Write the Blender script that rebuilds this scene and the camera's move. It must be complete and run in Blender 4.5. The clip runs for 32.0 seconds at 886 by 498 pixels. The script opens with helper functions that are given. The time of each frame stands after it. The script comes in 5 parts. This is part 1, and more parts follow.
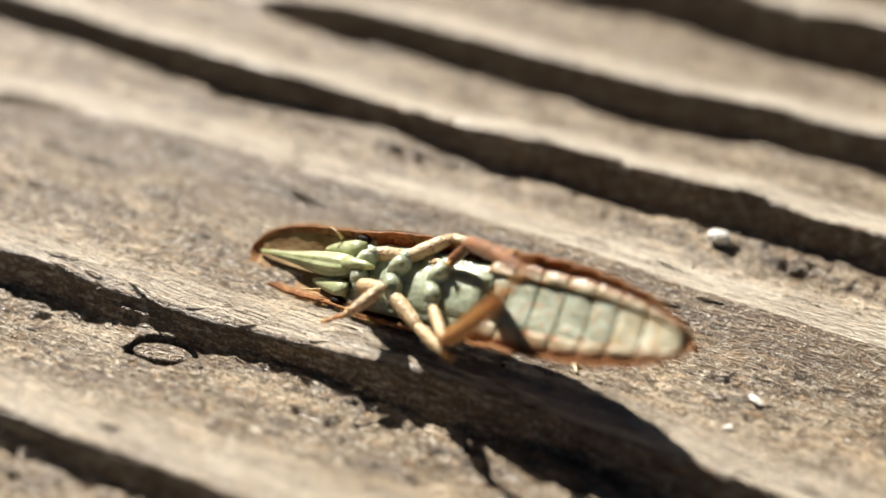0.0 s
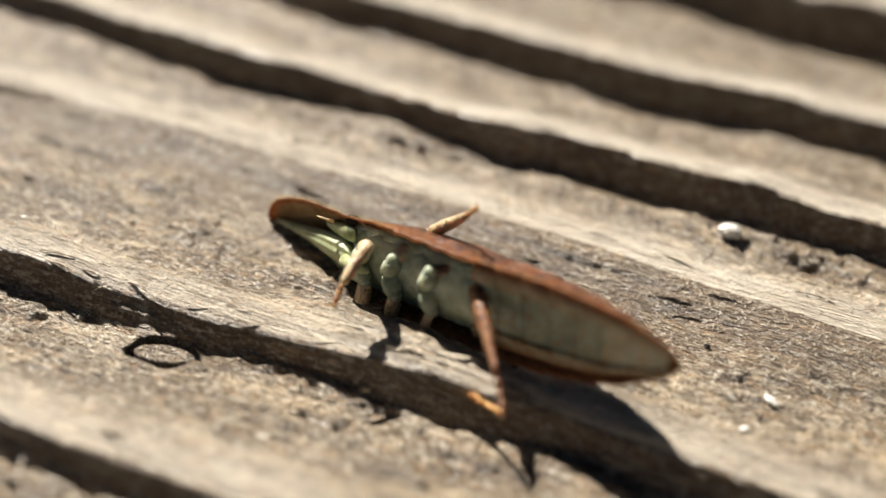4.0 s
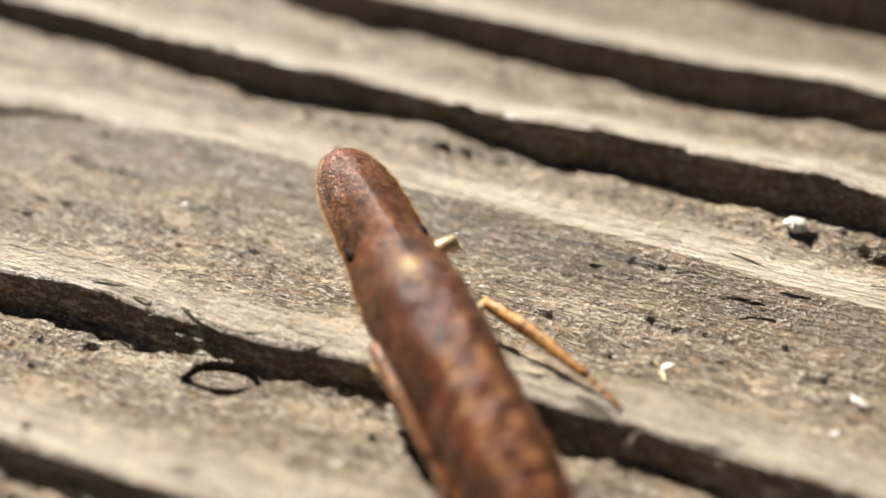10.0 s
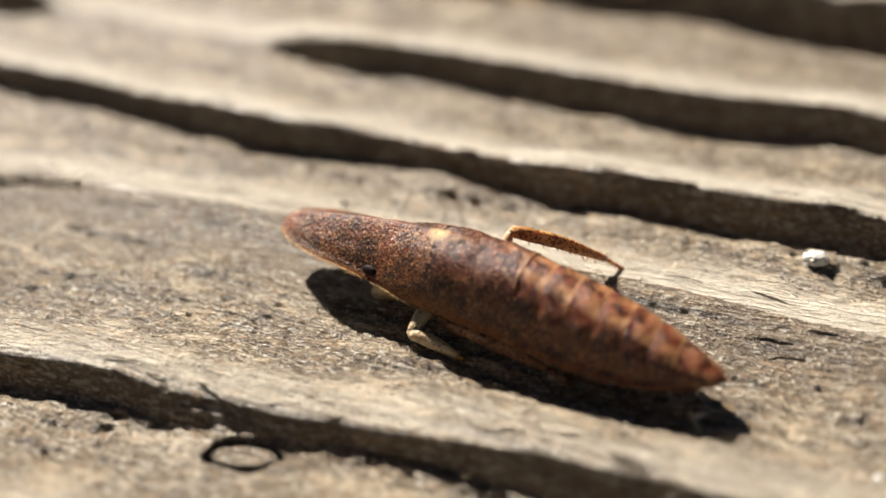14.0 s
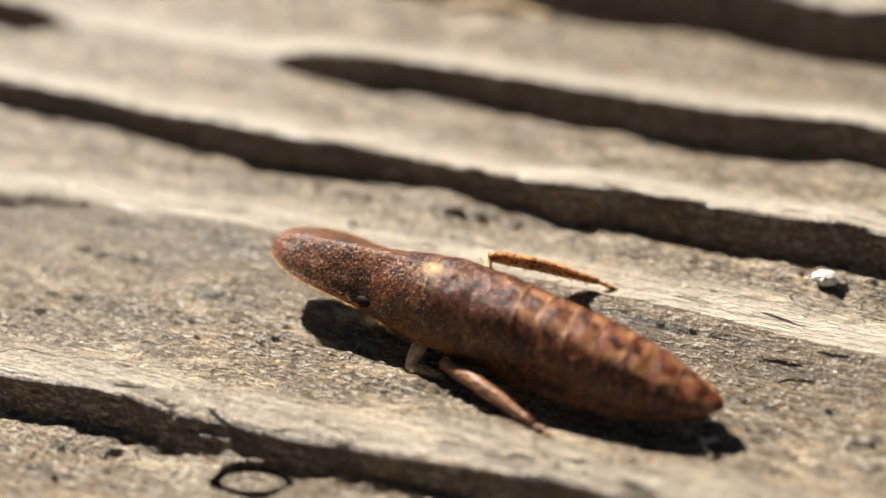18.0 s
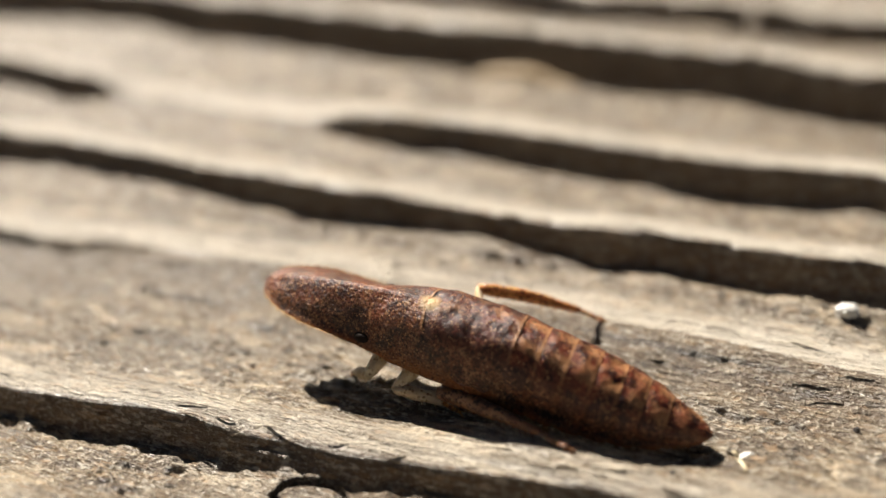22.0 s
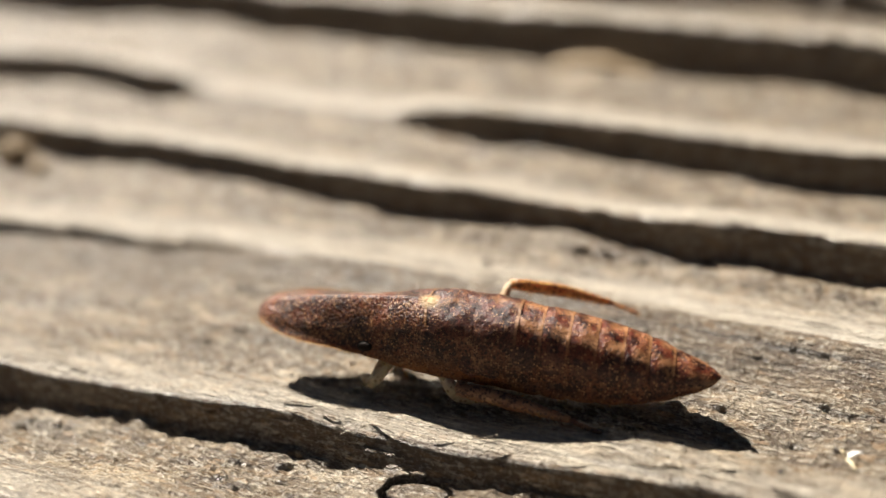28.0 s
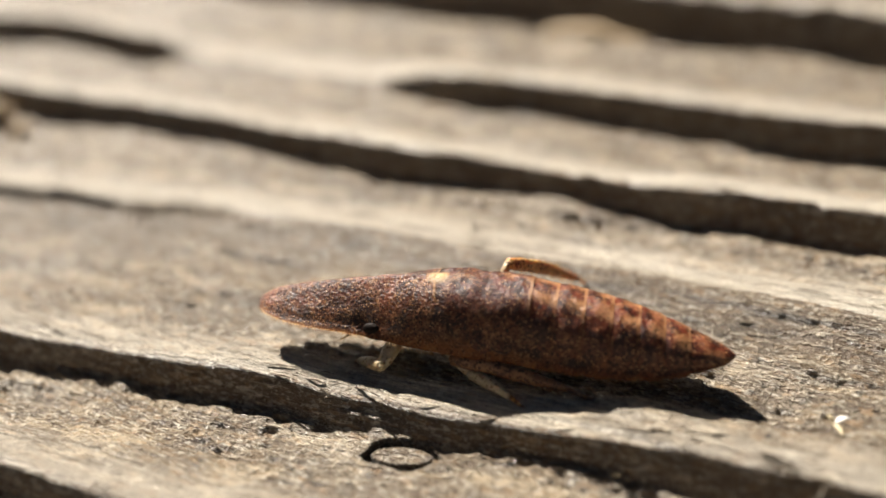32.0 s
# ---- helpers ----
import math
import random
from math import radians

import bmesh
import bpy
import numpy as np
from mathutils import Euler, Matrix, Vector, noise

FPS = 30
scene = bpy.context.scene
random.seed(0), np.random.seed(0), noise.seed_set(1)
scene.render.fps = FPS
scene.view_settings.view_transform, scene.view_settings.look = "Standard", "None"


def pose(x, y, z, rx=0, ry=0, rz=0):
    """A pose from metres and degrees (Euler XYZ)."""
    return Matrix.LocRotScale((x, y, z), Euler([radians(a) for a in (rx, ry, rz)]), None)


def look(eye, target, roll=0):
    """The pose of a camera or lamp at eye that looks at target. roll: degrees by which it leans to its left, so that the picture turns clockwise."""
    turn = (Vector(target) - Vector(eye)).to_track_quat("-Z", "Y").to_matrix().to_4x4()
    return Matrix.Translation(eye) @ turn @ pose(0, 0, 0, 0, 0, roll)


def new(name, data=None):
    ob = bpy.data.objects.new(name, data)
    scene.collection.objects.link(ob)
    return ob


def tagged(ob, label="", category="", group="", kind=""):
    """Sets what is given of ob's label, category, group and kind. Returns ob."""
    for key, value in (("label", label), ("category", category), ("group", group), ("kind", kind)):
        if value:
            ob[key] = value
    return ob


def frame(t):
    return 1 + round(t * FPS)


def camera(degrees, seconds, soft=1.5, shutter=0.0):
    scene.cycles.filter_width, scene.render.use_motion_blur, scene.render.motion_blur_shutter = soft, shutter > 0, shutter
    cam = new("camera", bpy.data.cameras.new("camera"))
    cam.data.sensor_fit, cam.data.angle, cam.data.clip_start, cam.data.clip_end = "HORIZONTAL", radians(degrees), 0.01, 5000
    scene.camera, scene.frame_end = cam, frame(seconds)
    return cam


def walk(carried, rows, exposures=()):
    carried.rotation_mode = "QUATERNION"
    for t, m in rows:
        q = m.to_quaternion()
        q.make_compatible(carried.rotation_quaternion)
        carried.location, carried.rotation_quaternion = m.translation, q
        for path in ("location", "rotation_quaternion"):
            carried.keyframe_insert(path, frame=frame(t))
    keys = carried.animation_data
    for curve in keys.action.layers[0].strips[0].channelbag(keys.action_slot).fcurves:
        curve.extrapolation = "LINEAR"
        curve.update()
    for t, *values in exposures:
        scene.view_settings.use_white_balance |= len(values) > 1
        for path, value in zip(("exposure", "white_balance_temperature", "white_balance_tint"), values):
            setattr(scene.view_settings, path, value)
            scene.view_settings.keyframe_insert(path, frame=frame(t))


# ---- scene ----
# Everything is worked out in millimetres and set down in metres.
MM = 0.001
cam = camera(52.84, 32.0, soft=1.5)
cam.data.dof.use_dof = True
cam.data.dof.focus_distance = 25.6 * MM
cam.data.dof.aperture_fstop = 24.0


def view(x, y, z, yaw, pitch, roll):
    """A camera pose from millimetres and degrees."""
    eye = Vector((x, y, z)) * MM
    a, b = radians(yaw), radians(pitch)
    ahead = Vector((-math.sin(a) * math.cos(b), math.cos(a) * math.cos(b), math.sin(b)))
    return look(eye, eye + ahead * 0.02, roll)


walk(cam, [
    (0, view(14.64, -13.38, 17.38, 21.03, -38.15, 3.23)),
    (0.5, view(14.55, -13.31, 17.28, 20.83, -38.22, 3.34)),
    (1, view(14.51, -13.23, 17.37, 20.90, -38.44, 3.32)),
    (1.5, view(14.46, -13.26, 17.42, 20.97, -38.31, 3.23)),
    (2, view(14.46, -13.29, 17.43, 20.98, -38.21, 3.22)),
    (2.5, view(14.31, -13.16, 17.40, 20.57, -38.52, 3.41)),
    (4.5, view(13.74, -12.81, 17.41, 20.04, -39.59, 3.62)),
    (5, view(13.64, -12.81, 17.49, 20.50, -39.54, 3.25)),
    (5.5, view(13.37, -12.84, 17.42, 20.69, -39.29, 3.14)),
    (6, view(12.97, -12.85, 17.27, 20.73, -39.15, 2.88)),
    (6.5, view(12.86, -12.60, 17.25, 21.52, -39.44, 2.17)),
    (7, view(12.59, -12.57, 17.07, 21.53, -39.42, 1.97)),
    (7.5, view(12.33, -12.40, 17.03, 21.48, -39.90, 1.80)),
    (8, view(12.28, -12.50, 16.86, 21.29, -39.85, 1.70)),
    (8.5, view(12.28, -12.48, 16.94, 21.12, -40.11, 1.65)),
    (9, view(12.37, -12.48, 17.11, 21.24, -40.16, 1.41)),
    (9.5, view(12.36, -12.51, 17.14, 21.20, -39.97, 1.06)),
    (10, view(12.03, -12.46, 17.09, 20.49, -39.83, 0.77)),
    (10.5, view(11.74, -12.17, 17.14, 19.87, -39.92, 0.13)),
    (11, view(11.56, -11.93, 17.21, 19.43, -39.69, -0.59)),
    (11.5, view(11.45, -11.85, 17.40, 19.40, -39.59, -1.24)),
    (12, view(11.32, -11.78, 17.44, 19.65, -39.40, -1.65)),
    (12.5, view(11.17, -11.65, 17.52, 19.94, -39.39, -1.96)),
    (13, view(11.11, -11.71, 17.54, 20.16, -39.06, -2.19)),
    (13.5, view(11.04, -11.76, 17.56, 20.05, -38.78, -2.14)),
    (14, view(10.95, -11.72, 17.49, 19.60, -38.46, -1.83)),
    (14.5, view(10.98, -11.38, 17.64, 19.52, -38.67, -1.80)),
    (16.5, view(10.73, -11.25, 17.76, 19.81, -38.38, -2.13)),
    (17, view(10.73, -11.32, 17.90, 19.97, -38.20, -2.29)),
    (17.5, view(10.79, -11.35, 17.98, 20.05, -38.23, -2.43)),
    (18, view(10.79, -11.34, 17.96, 20.11, -38.40, -2.43)),
    (18.5, view(10.71, -11.48, 17.98, 19.93, -38.36, -2.28)),
    (19, view(10.87, -11.72, 18.06, 20.23, -37.94, -2.53)),
    (19.5, view(10.90, -12.26, 18.10, 20.10, -36.95, -2.53)),
    (20, view(11.13, -12.83, 17.97, 20.63, -35.49, -2.89)),
    (20.5, view(10.90, -13.22, 18.01, 20.68, -34.62, -2.95)),
    (21, view(10.78, -13.54, 17.92, 20.78, -33.72, -2.95)),
    (21.5, view(10.66, -13.81, 17.79, 20.63, -32.96, -2.79)),
    (22, view(10.65, -13.98, 17.57, 20.72, -32.45, -2.74)),
    (22.5, view(10.44, -14.13, 17.51, 20.77, -32.41, -2.70)),
    (23, view(10.31, -13.99, 17.56, 21.03, -32.91, -2.92)),
    (23.5, view(10.23, -13.93, 17.26, 21.13, -33.00, -2.90)),
    (24, view(10.14, -13.70, 17.51, 21.20, -33.83, -3.25)),
    (24.5, view(10.29, -13.87, 17.73, 21.58, -33.73, -3.52)),
    (26.5, view(9.75, -14.13, 18.20, 23.48, -33.92, -5.08)),
    (27, view(9.52, -14.22, 18.23, 23.75, -33.72, -5.21)),
    (27.5, view(9.45, -14.22, 18.30, 24.37, -33.62, -5.58)),
    (28, view(9.31, -14.35, 18.33, 24.66, -33.56, -5.66)),
    (28.5, view(9.11, -14.43, 18.23, 24.70, -33.66, -5.51)),
    (29, view(9.11, -14.59, 18.05, 24.78, -33.77, -5.36)),
    (29.5, view(9.17, -14.63, 18.05, 24.86, -34.17, -5.39)),
    (30, view(9.23, -14.69, 18.01, 24.82, -34.45, -5.37)),
    (30.5, view(9.20, -14.69, 17.86, 24.49, -34.61, -5.03)),
    (31, view(9.20, -14.59, 17.73, 24.21, -34.69, -4.84)),
    (31.5, view(9.27, -14.35, 17.76, 24.29, -34.93, -4.98)),
    (32, view(9.32, -14.29, 17.75, 24.04, -35.05, -4.83)),
], exposures=[(0.0, 1.24), (32.0, 1.24)])

# ---- light ----
SUN_AZ, SUN_EL = radians(141.0), radians(43.5)
world = bpy.data.worlds.new("sky")
scene.world = world
world.use_nodes = True
wn = world.node_tree.nodes
sky = wn.new("ShaderNodeTexSky")
sky.sky_type = "NISHITA"
sky.sun_disc = False
sky.sun_elevation = SUN_EL
sky.sun_rotation = math.pi / 2 - SUN_AZ
world.node_tree.links.new(sky.outputs["Color"], wn["Background"].inputs["Color"])
wn["Background"].inputs["Strength"].default_value = 0.008
sun_data = bpy.data.lights.new("sun", "SUN")
sun_data.energy = 5.0
sun_data.angle = radians(0.53)
sun_data.color = (1.0, 0.93, 0.84)
sun = new("sun", sun_data)
toward = Vector((math.cos(SUN_AZ) * math.cos(SUN_EL), math.sin(SUN_AZ) * math.cos(SUN_EL), math.sin(SUN_EL)))
sun.matrix_world = Matrix.Translation((0, 0, 1)) @ toward.to_track_quat("Z", "Y").to_matrix().to_4x4()


# ---- materials ----
class Nodes:
    """A short hand for one material's nodes."""

    def __init__(self, name):
        self.mat = bpy.data.materials.new(name)
        self.mat.use_nodes = True
        self.t = self.mat.node_tree
        self.bsdf = self.t.nodes["Principled BSDF"]
        coord = self.t.nodes.new("ShaderNodeTexCoord")
        scale = self.t.nodes.new("ShaderNodeVectorMath")
        scale.operation = "SCALE"
        scale.inputs["Scale"].default_value = 1000.0
        self.link(coord.outputs["Object"], scale.inputs[0])
        self.mm = scale.outputs[0]

    def link(self, a, b):
        self.t.links.new(a, b)

    def put(self, socket, value):
        if isinstance(value, bpy.types.NodeSocket):
            self.link(value, socket)
        else:
            socket.default_value = value

    def stretch(self, x, y, z):
        n = self.t.nodes.new("ShaderNodeVectorMath")
        n.operation = "MULTIPLY"
        self.link(self.mm, n.inputs[0])
        n.inputs[1].default_value = (x, y, z)
        return n.outputs[0]

    def noise(self, scale, detail=3.0, rough=0.55, at=None, distort=0.0):
        n = self.t.nodes.new("ShaderNodeTexNoise")
        self.link(at or self.mm, n.inputs["Vector"])
        n.inputs["Scale"].default_value = scale
        n.inputs["Detail"].default_value = detail
        n.inputs["Roughness"].default_value = rough
        n.inputs["Distortion"].default_value = distort
        return n.outputs["Fac"]

    def cells(self, scale, at=None):
        n = self.t.nodes.new("ShaderNodeTexVoronoi")
        self.link(at or self.mm, n.inputs["Vector"])
        n.inputs["Scale"].default_value = scale
        return n.outputs["Distance"]

    def grains(self, scale, at=None):
        """One random value for each grain."""
        n = self.t.nodes.new("ShaderNodeTexVoronoi")
        self.link(at or self.mm, n.inputs["Vector"])
        n.inputs["Scale"].default_value = scale
        split = self.t.nodes.new("ShaderNodeSeparateColor")
        self.link(n.outputs["Color"], split.inputs[0])
        return split.outputs[0]

    def ramp(self, fac, *stops):
        n = self.t.nodes.new("ShaderNodeValToRGB")
        self.link(fac, n.inputs["Fac"])
        e = n.color_ramp.elements
        while len(e) < len(stops):
            e.new(0.5)
        for el, (p, c) in zip(e, stops):
            el.position = p
            el.color = (*c, 1) if isinstance(c, tuple) else (c, c, c, 1)
        return n.outputs["Color"]

    def mix(self, fac, a, b):
        n = self.t.nodes.new("ShaderNodeMix")
        n.data_type = "RGBA"
        self.put(n.inputs[0], fac)
        for s, v in ((n.inputs[6], a), (n.inputs[7], b)):
            self.put(s, (*v, 1) if isinstance(v, tuple) else v)
        return n.outputs[2]

    def math(self, op, a, b=0.5):
        n = self.t.nodes.new("ShaderNodeMath")
        n.operation = op
        self.put(n.inputs[0], a)
        self.put(n.inputs[1], b)
        return n.outputs[0]

    def attribute(self, name):
        n = self.t.nodes.new("ShaderNodeAttribute")
        n.attribute_name = name
        return n.outputs["Fac"]

    def bump(self, height, strength, depth_mm):
        n = self.t.nodes.new("ShaderNodeBump")
        n.inputs["Strength"].default_value = strength
        n.inputs["Distance"].default_value = depth_mm * MM
        self.link(height, n.inputs["Height"])
        self.link(n.outputs["Normal"], self.bsdf.inputs["Normal"])

    def finish(self, color, rough=0.6, **more):
        self.put(self.bsdf.inputs["Base Color"], (*color, 1) if isinstance(color, tuple) else color)
        self.put(self.bsdf.inputs["Roughness"], rough)
        for key, value in more.items():
            self.put(self.bsdf.inputs[key.replace("_", " ")], value)
        return self.mat


def wood_material():
    n = Nodes("weathered_wood")
    late = n.attribute("late")
    soft = n.math("SUBTRACT", 1.0, n.math("MULTIPLY", late, 0.75))
    grain = n.noise(1.0, 5, 0.6, n.stretch(0.16, 2.0, 1.2), 0.4)
    mott = n.noise(1.0, 5, 0.65, n.stretch(0.4, 1.2, 1.0), 0.6)
    streak = n.noise(1.0, 4, 0.7, n.stretch(1.0, 8.0, 6.0), 0.15)
    thread = n.noise(1.0, 3, 0.65, n.stretch(2.2, 17.0, 13.0), 0.1)
    grit = n.noise(1.0, 4, 0.7, n.stretch(3.2, 6.5, 5.5))
    blotch = n.noise(0.22, 3, 0.5)
    dust = n.grains(1.0, n.stretch(5.0, 12.0, 10.0))
    tint = n.grains(1.0, n.stretch(3.0, 7.0, 6.0))
    # brown soft wood, grey where the weather bleached it, pale hard ridges
    body = n.ramp(mott, (0.36, (0.095, 0.059, 0.031)), (0.5, (0.185, 0.127, 0.070)), (0.65, (0.67, 0.53, 0.345)))
    grey = n.ramp(mott, (0.36, (0.17, 0.145, 0.115)), (0.62, (0.58, 0.52, 0.43)))
    pale = n.ramp(grain, (0.3, (0.58, 0.50, 0.39)), (0.62, (0.96, 0.88, 0.73)))
    col = n.mix(n.ramp(blotch, (0.47, 0.0), (0.68, 0.45)), body, grey)
    col = n.mix(n.ramp(late, (0.1, 0.0), (0.85, 0.85)), col, pale)
    fibre = n.noise(1.0, 4, 0.7, n.stretch(0.13, 10.0, 7.0), 0.1)
    lines = n.math("MULTIPLY", n.ramp(fibre, (0.36, 0.5), (0.46, 0.0)), late)
    col = n.mix(lines, col, (0.30, 0.235, 0.165))
    col = n.mix(n.math("MULTIPLY", n.ramp(fibre, (0.54, 0.0), (0.66, 0.7)), late), col, (0.93, 0.87, 0.76))
    # ridge faces get browner wood, darkened further to paint in their shade
    col = n.mix(n.math("MULTIPLY", n.attribute("scarp_shade"), 0.7), col, n.ramp(grain, (0.3, (0.13, 0.09, 0.06)), (0.7, (0.28, 0.21, 0.15))))
    col = n.mix(n.math("MULTIPLY", n.ramp(streak, (0.35, 0.8), (0.46, 0.0)), soft), col, (0.12, 0.08, 0.048))
    col = n.mix(n.math("MULTIPLY", n.ramp(thread, (0.35, 0.85), (0.46, 0.0)), soft), col, (0.13, 0.09, 0.058))
    col = n.mix(n.ramp(streak, (0.55, 0.0), (0.68, 0.65)), col, (0.88, 0.76, 0.57))
    col = n.mix(n.ramp(thread, (0.56, 0.0), (0.66, 0.55)), col, (0.92, 0.84, 0.68))
    col = n.mix(n.math("MULTIPLY", n.ramp(grit, (0.36, 0.45), (0.46, 0.0)), soft), col, (0.19, 0.13, 0.08))
    col = n.mix(n.math("MULTIPLY", n.ramp(dust, (0.84, 0.0), (1.0, 0.6)), soft), col, (0.93, 0.87, 0.74))
    col = n.mix(n.math("MULTIPLY", n.ramp(tint, (0.78, 0.0), (1.0, 0.5)), soft), col, (0.50, 0.31, 0.15))
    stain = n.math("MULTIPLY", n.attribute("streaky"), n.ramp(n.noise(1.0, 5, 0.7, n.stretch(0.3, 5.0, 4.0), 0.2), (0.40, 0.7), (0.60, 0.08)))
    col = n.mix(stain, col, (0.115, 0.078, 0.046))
    col = n.mix(n.attribute("bark"), col, (0.035, 0.022, 0.013))
    height = n.math("ADD", n.math("MULTIPLY", streak, 0.8), n.math("MULTIPLY", thread, 0.3))
    sand = n.noise(9.0, 3, 0.7)
    col = n.mix(n.math("MULTIPLY", n.ramp(sand, (0.36, 0.6), (0.46, 0.0)), soft), col, (0.20, 0.14, 0.088))
    col = n.mix(n.math("MULTIPLY", n.ramp(sand, (0.55, 0.0), (0.66, 0.6)), soft), col, (0.92, 0.82, 0.64))
    lumps = n.math("ADD", n.math("MULTIPLY", sand, 0.7), n.math("MULTIPLY", dust, 0.1))
    height = n.math("ADD", height, n.math("MULTIPLY", n.math("ADD", grit, lumps), soft))
    height = n.math("ADD", height, n.math("MULTIPLY", n.math("MULTIPLY", fibre, 0.7), late))
    n.bump(height, 1.0, 0.36)
    gloss = n.mix(n.ramp(tint, (0.0, 1.0), (0.1, 0.0)), n.ramp(grit, (0.35, 0.58), (0.65, 0.36)), (0.2, 0.2, 0.2))
    gloss = n.mix(n.math("MULTIPLY", late, 0.7), gloss, (0.34, 0.34, 0.34))
    return n.finish(col, gloss, Specular_IOR_Level=0.75)


def shell_material(name, dark, mid, pale, pale_from, rim_colour, rows=False, fine=False):
    n = Nodes(name)
    mottle = n.noise(1.3, 4, 0.65, None, 0.8)
    patch = n.noise(2.6, 4, 0.65, n.stretch(1.0, 0.75, 0.75), 0.4)
    blot = n.noise(1.0, 3, 0.6, n.stretch(1.5, 2.2, 2.0), 0.3)
    grain = n.noise(11.0, 4, 0.75)
    deep = n.noise(2.4, 3, 0.6)
    pits, chance = n.cells(8.5), n.grains(8.5)
    pores, luck = n.cells(14.0), n.grains(14.0)
    flank = n.attribute("flank")
    rim = n.attribute("rim")
    black = tuple(c * 0.35 for c in dark)
    # red-brown on top, khaki brown down the sides, orange at the rim
    col = n.ramp(mottle, (0.36, dark), (0.52, mid), (0.68, tuple(c * 1.5 for c in mid)))
    khaki = n.ramp(mottle, (0.38, (0.032, 0.011, 0.005)), (0.60, (0.165, 0.054, 0.017)))
    col = n.mix(n.ramp(flank, (0.45, 0.0), (0.85, 0.85 if fine else 0.75)), col, khaki)
    col = n.mix(n.ramp(blot, (0.56, 0.0), (0.70, 0.55)), col, tuple(0.5 * p + 0.5 * m for p, m in zip(pale, mid)))
    col = n.mix(n.ramp(deep, (0.40, 0.45 if fine else 0.85), (0.48, 0.0)), col, tuple(c * 0.6 for c in dark))
    col = n.mix(n.ramp(patch, (pale_from - 0.03, 0.0), (pale_from + 0.08, 0.6)), col, pale)
    if rows:
        # two rows of pale patches beside the middle of the back, broken by each segment
        sep = n.t.nodes.new("ShaderNodeSeparateXYZ")
        n.link(n.mm, sep.inputs[0])
        off = n.math("SUBTRACT", n.math("ABSOLUTE", sep.outputs["Y"]), 0.40)
        row = n.ramp(n.math("ABSOLUTE", off), (0.10, 1.0), (0.24, 0.0))
        row = n.math("MULTIPLY", row, n.ramp(n.attribute("along"), (0.12, 1.0), (0.5, 0.75), (0.72, 0.0)))
        col = n.mix(n.math("MULTIPLY", row, n.ramp(patch, (0.36, 0.2), (0.52, 0.8))), col, pale)
        lobe = n.ramp(n.attribute("lobe"), (0.25, 0.0), (0.7, 0.5))
        col = n.mix(lobe, col, (0.10, 0.045, 0.035))
    col = n.mix(n.ramp(rim, (0.55, 0.0), (0.95, 0.9)), col, rim_colour)
    col = n.mix(n.ramp(grain, (0.53 if fine else 0.57, 0.0), (0.64, 0.65 if fine else 0.4)), col, pale)
    col = n.mix(n.ramp(grain, (0.38, 0.85), (0.46, 0.0)), col, tuple(c * 0.5 for c in dark))
    # dark pits, densest on the head and towards the rims
    where = n.ramp(flank, (0.35, 0.55 if fine else 0.15), (0.85, 1.0))
    dots = n.math("MULTIPLY", n.ramp(pits, (0.30, 0.95), (0.42, 0.0)), n.ramp(chance, (0.38, 0.0), (0.46, 1.0)))
    col = n.mix(n.math("MULTIPLY", where, dots), col, black)
    dots = n.math("MULTIPLY", n.ramp(pores, (0.32, 0.8), (0.46, 0.0)), n.ramp(luck, (0.5, 0.0), (0.56, 1.0)))
    col = n.mix(n.math("MULTIPLY", where, dots), col, black)
    flecks = n.math("MULTIPLY", n.ramp(pores, (0.32, 0.9), (0.48, 0.0)), n.ramp(luck, (0.2, 1.0), (0.26, 0.0)))
    col = n.mix(flecks, col, pale)
    spot = n.t.nodes.new("ShaderNodeVectorMath")
    spot.operation = "DISTANCE"
    n.link(n.mm, spot.inputs[0])
    spot.inputs[1].default_value = (1.26, 0.05, 1.24)
    col = n.mix(n.ramp(spot.outputs["Value"], (0.10, 0.85), (0.36, 0.0)), col, (0.62, 0.42, 0.20))
    # amber lining with dark dots where the plate overhangs
    lining = n.ramp(mottle, (0.38, (0.17, 0.068, 0.022)), (0.6, (0.36, 0.185, 0.07)))
    lining = n.mix(n.math("MULTIPLY", n.ramp(rim, (0.2, 0.0), (0.6, 0.9)), n.ramp(pits, (0.34, 1.0), (0.5, 0.0))), lining, (0.10, 0.03, 0.012))
    lining = n.mix(n.ramp(rim, (0.78, 0.0), (0.95, 0.35)), lining, (0.44, 0.20, 0.06))
    col = n.mix(n.math("MULTIPLY", n.attribute("inside"), 0.9), col, lining)
    edge = n.math("MULTIPLY", n.ramp(n.attribute("seam"), (0.55, 0.0), (0.75, 0.85)), n.ramp(patch, (0.34, 0.5), (0.5, 1.0)))
    col = n.mix(n.math("MULTIPLY", edge, n.ramp(flank, (0.4, 0.9), (0.7, 0.08))), col, pale)
    height = n.math("ADD", n.math("MULTIPLY", grain, 0.6), n.math("MULTIPLY", patch, 0.9))
    height = n.math("SUBTRACT", height, n.math("MULTIPLY", n.math("ADD", pits, n.math("MULTIPLY", pores, 0.8)), 0.3 if fine else 0.15))
    n.bump(height, 0.7, 0.08)
    n.finish(col, n.mix(n.attribute("inside"), n.ramp(grain, (0.34, 0.5), (0.66, 0.27)), (0.85, 0.85, 0.85)), Specular_IOR_Level=0.36,
             Subsurface_Weight=0.06, Subsurface_Radius=(0.8, 0.3, 0.12), Subsurface_Scale=0.0005)
    # the thin rims let some light through
    glow = n.t.nodes.new("ShaderNodeBsdfTranslucent")
    glow.inputs["Color"].default_value = (*(min(1.0, c * 1.15) for c in rim_colour), 1)
    blend = n.t.nodes.new("ShaderNodeMixShader")
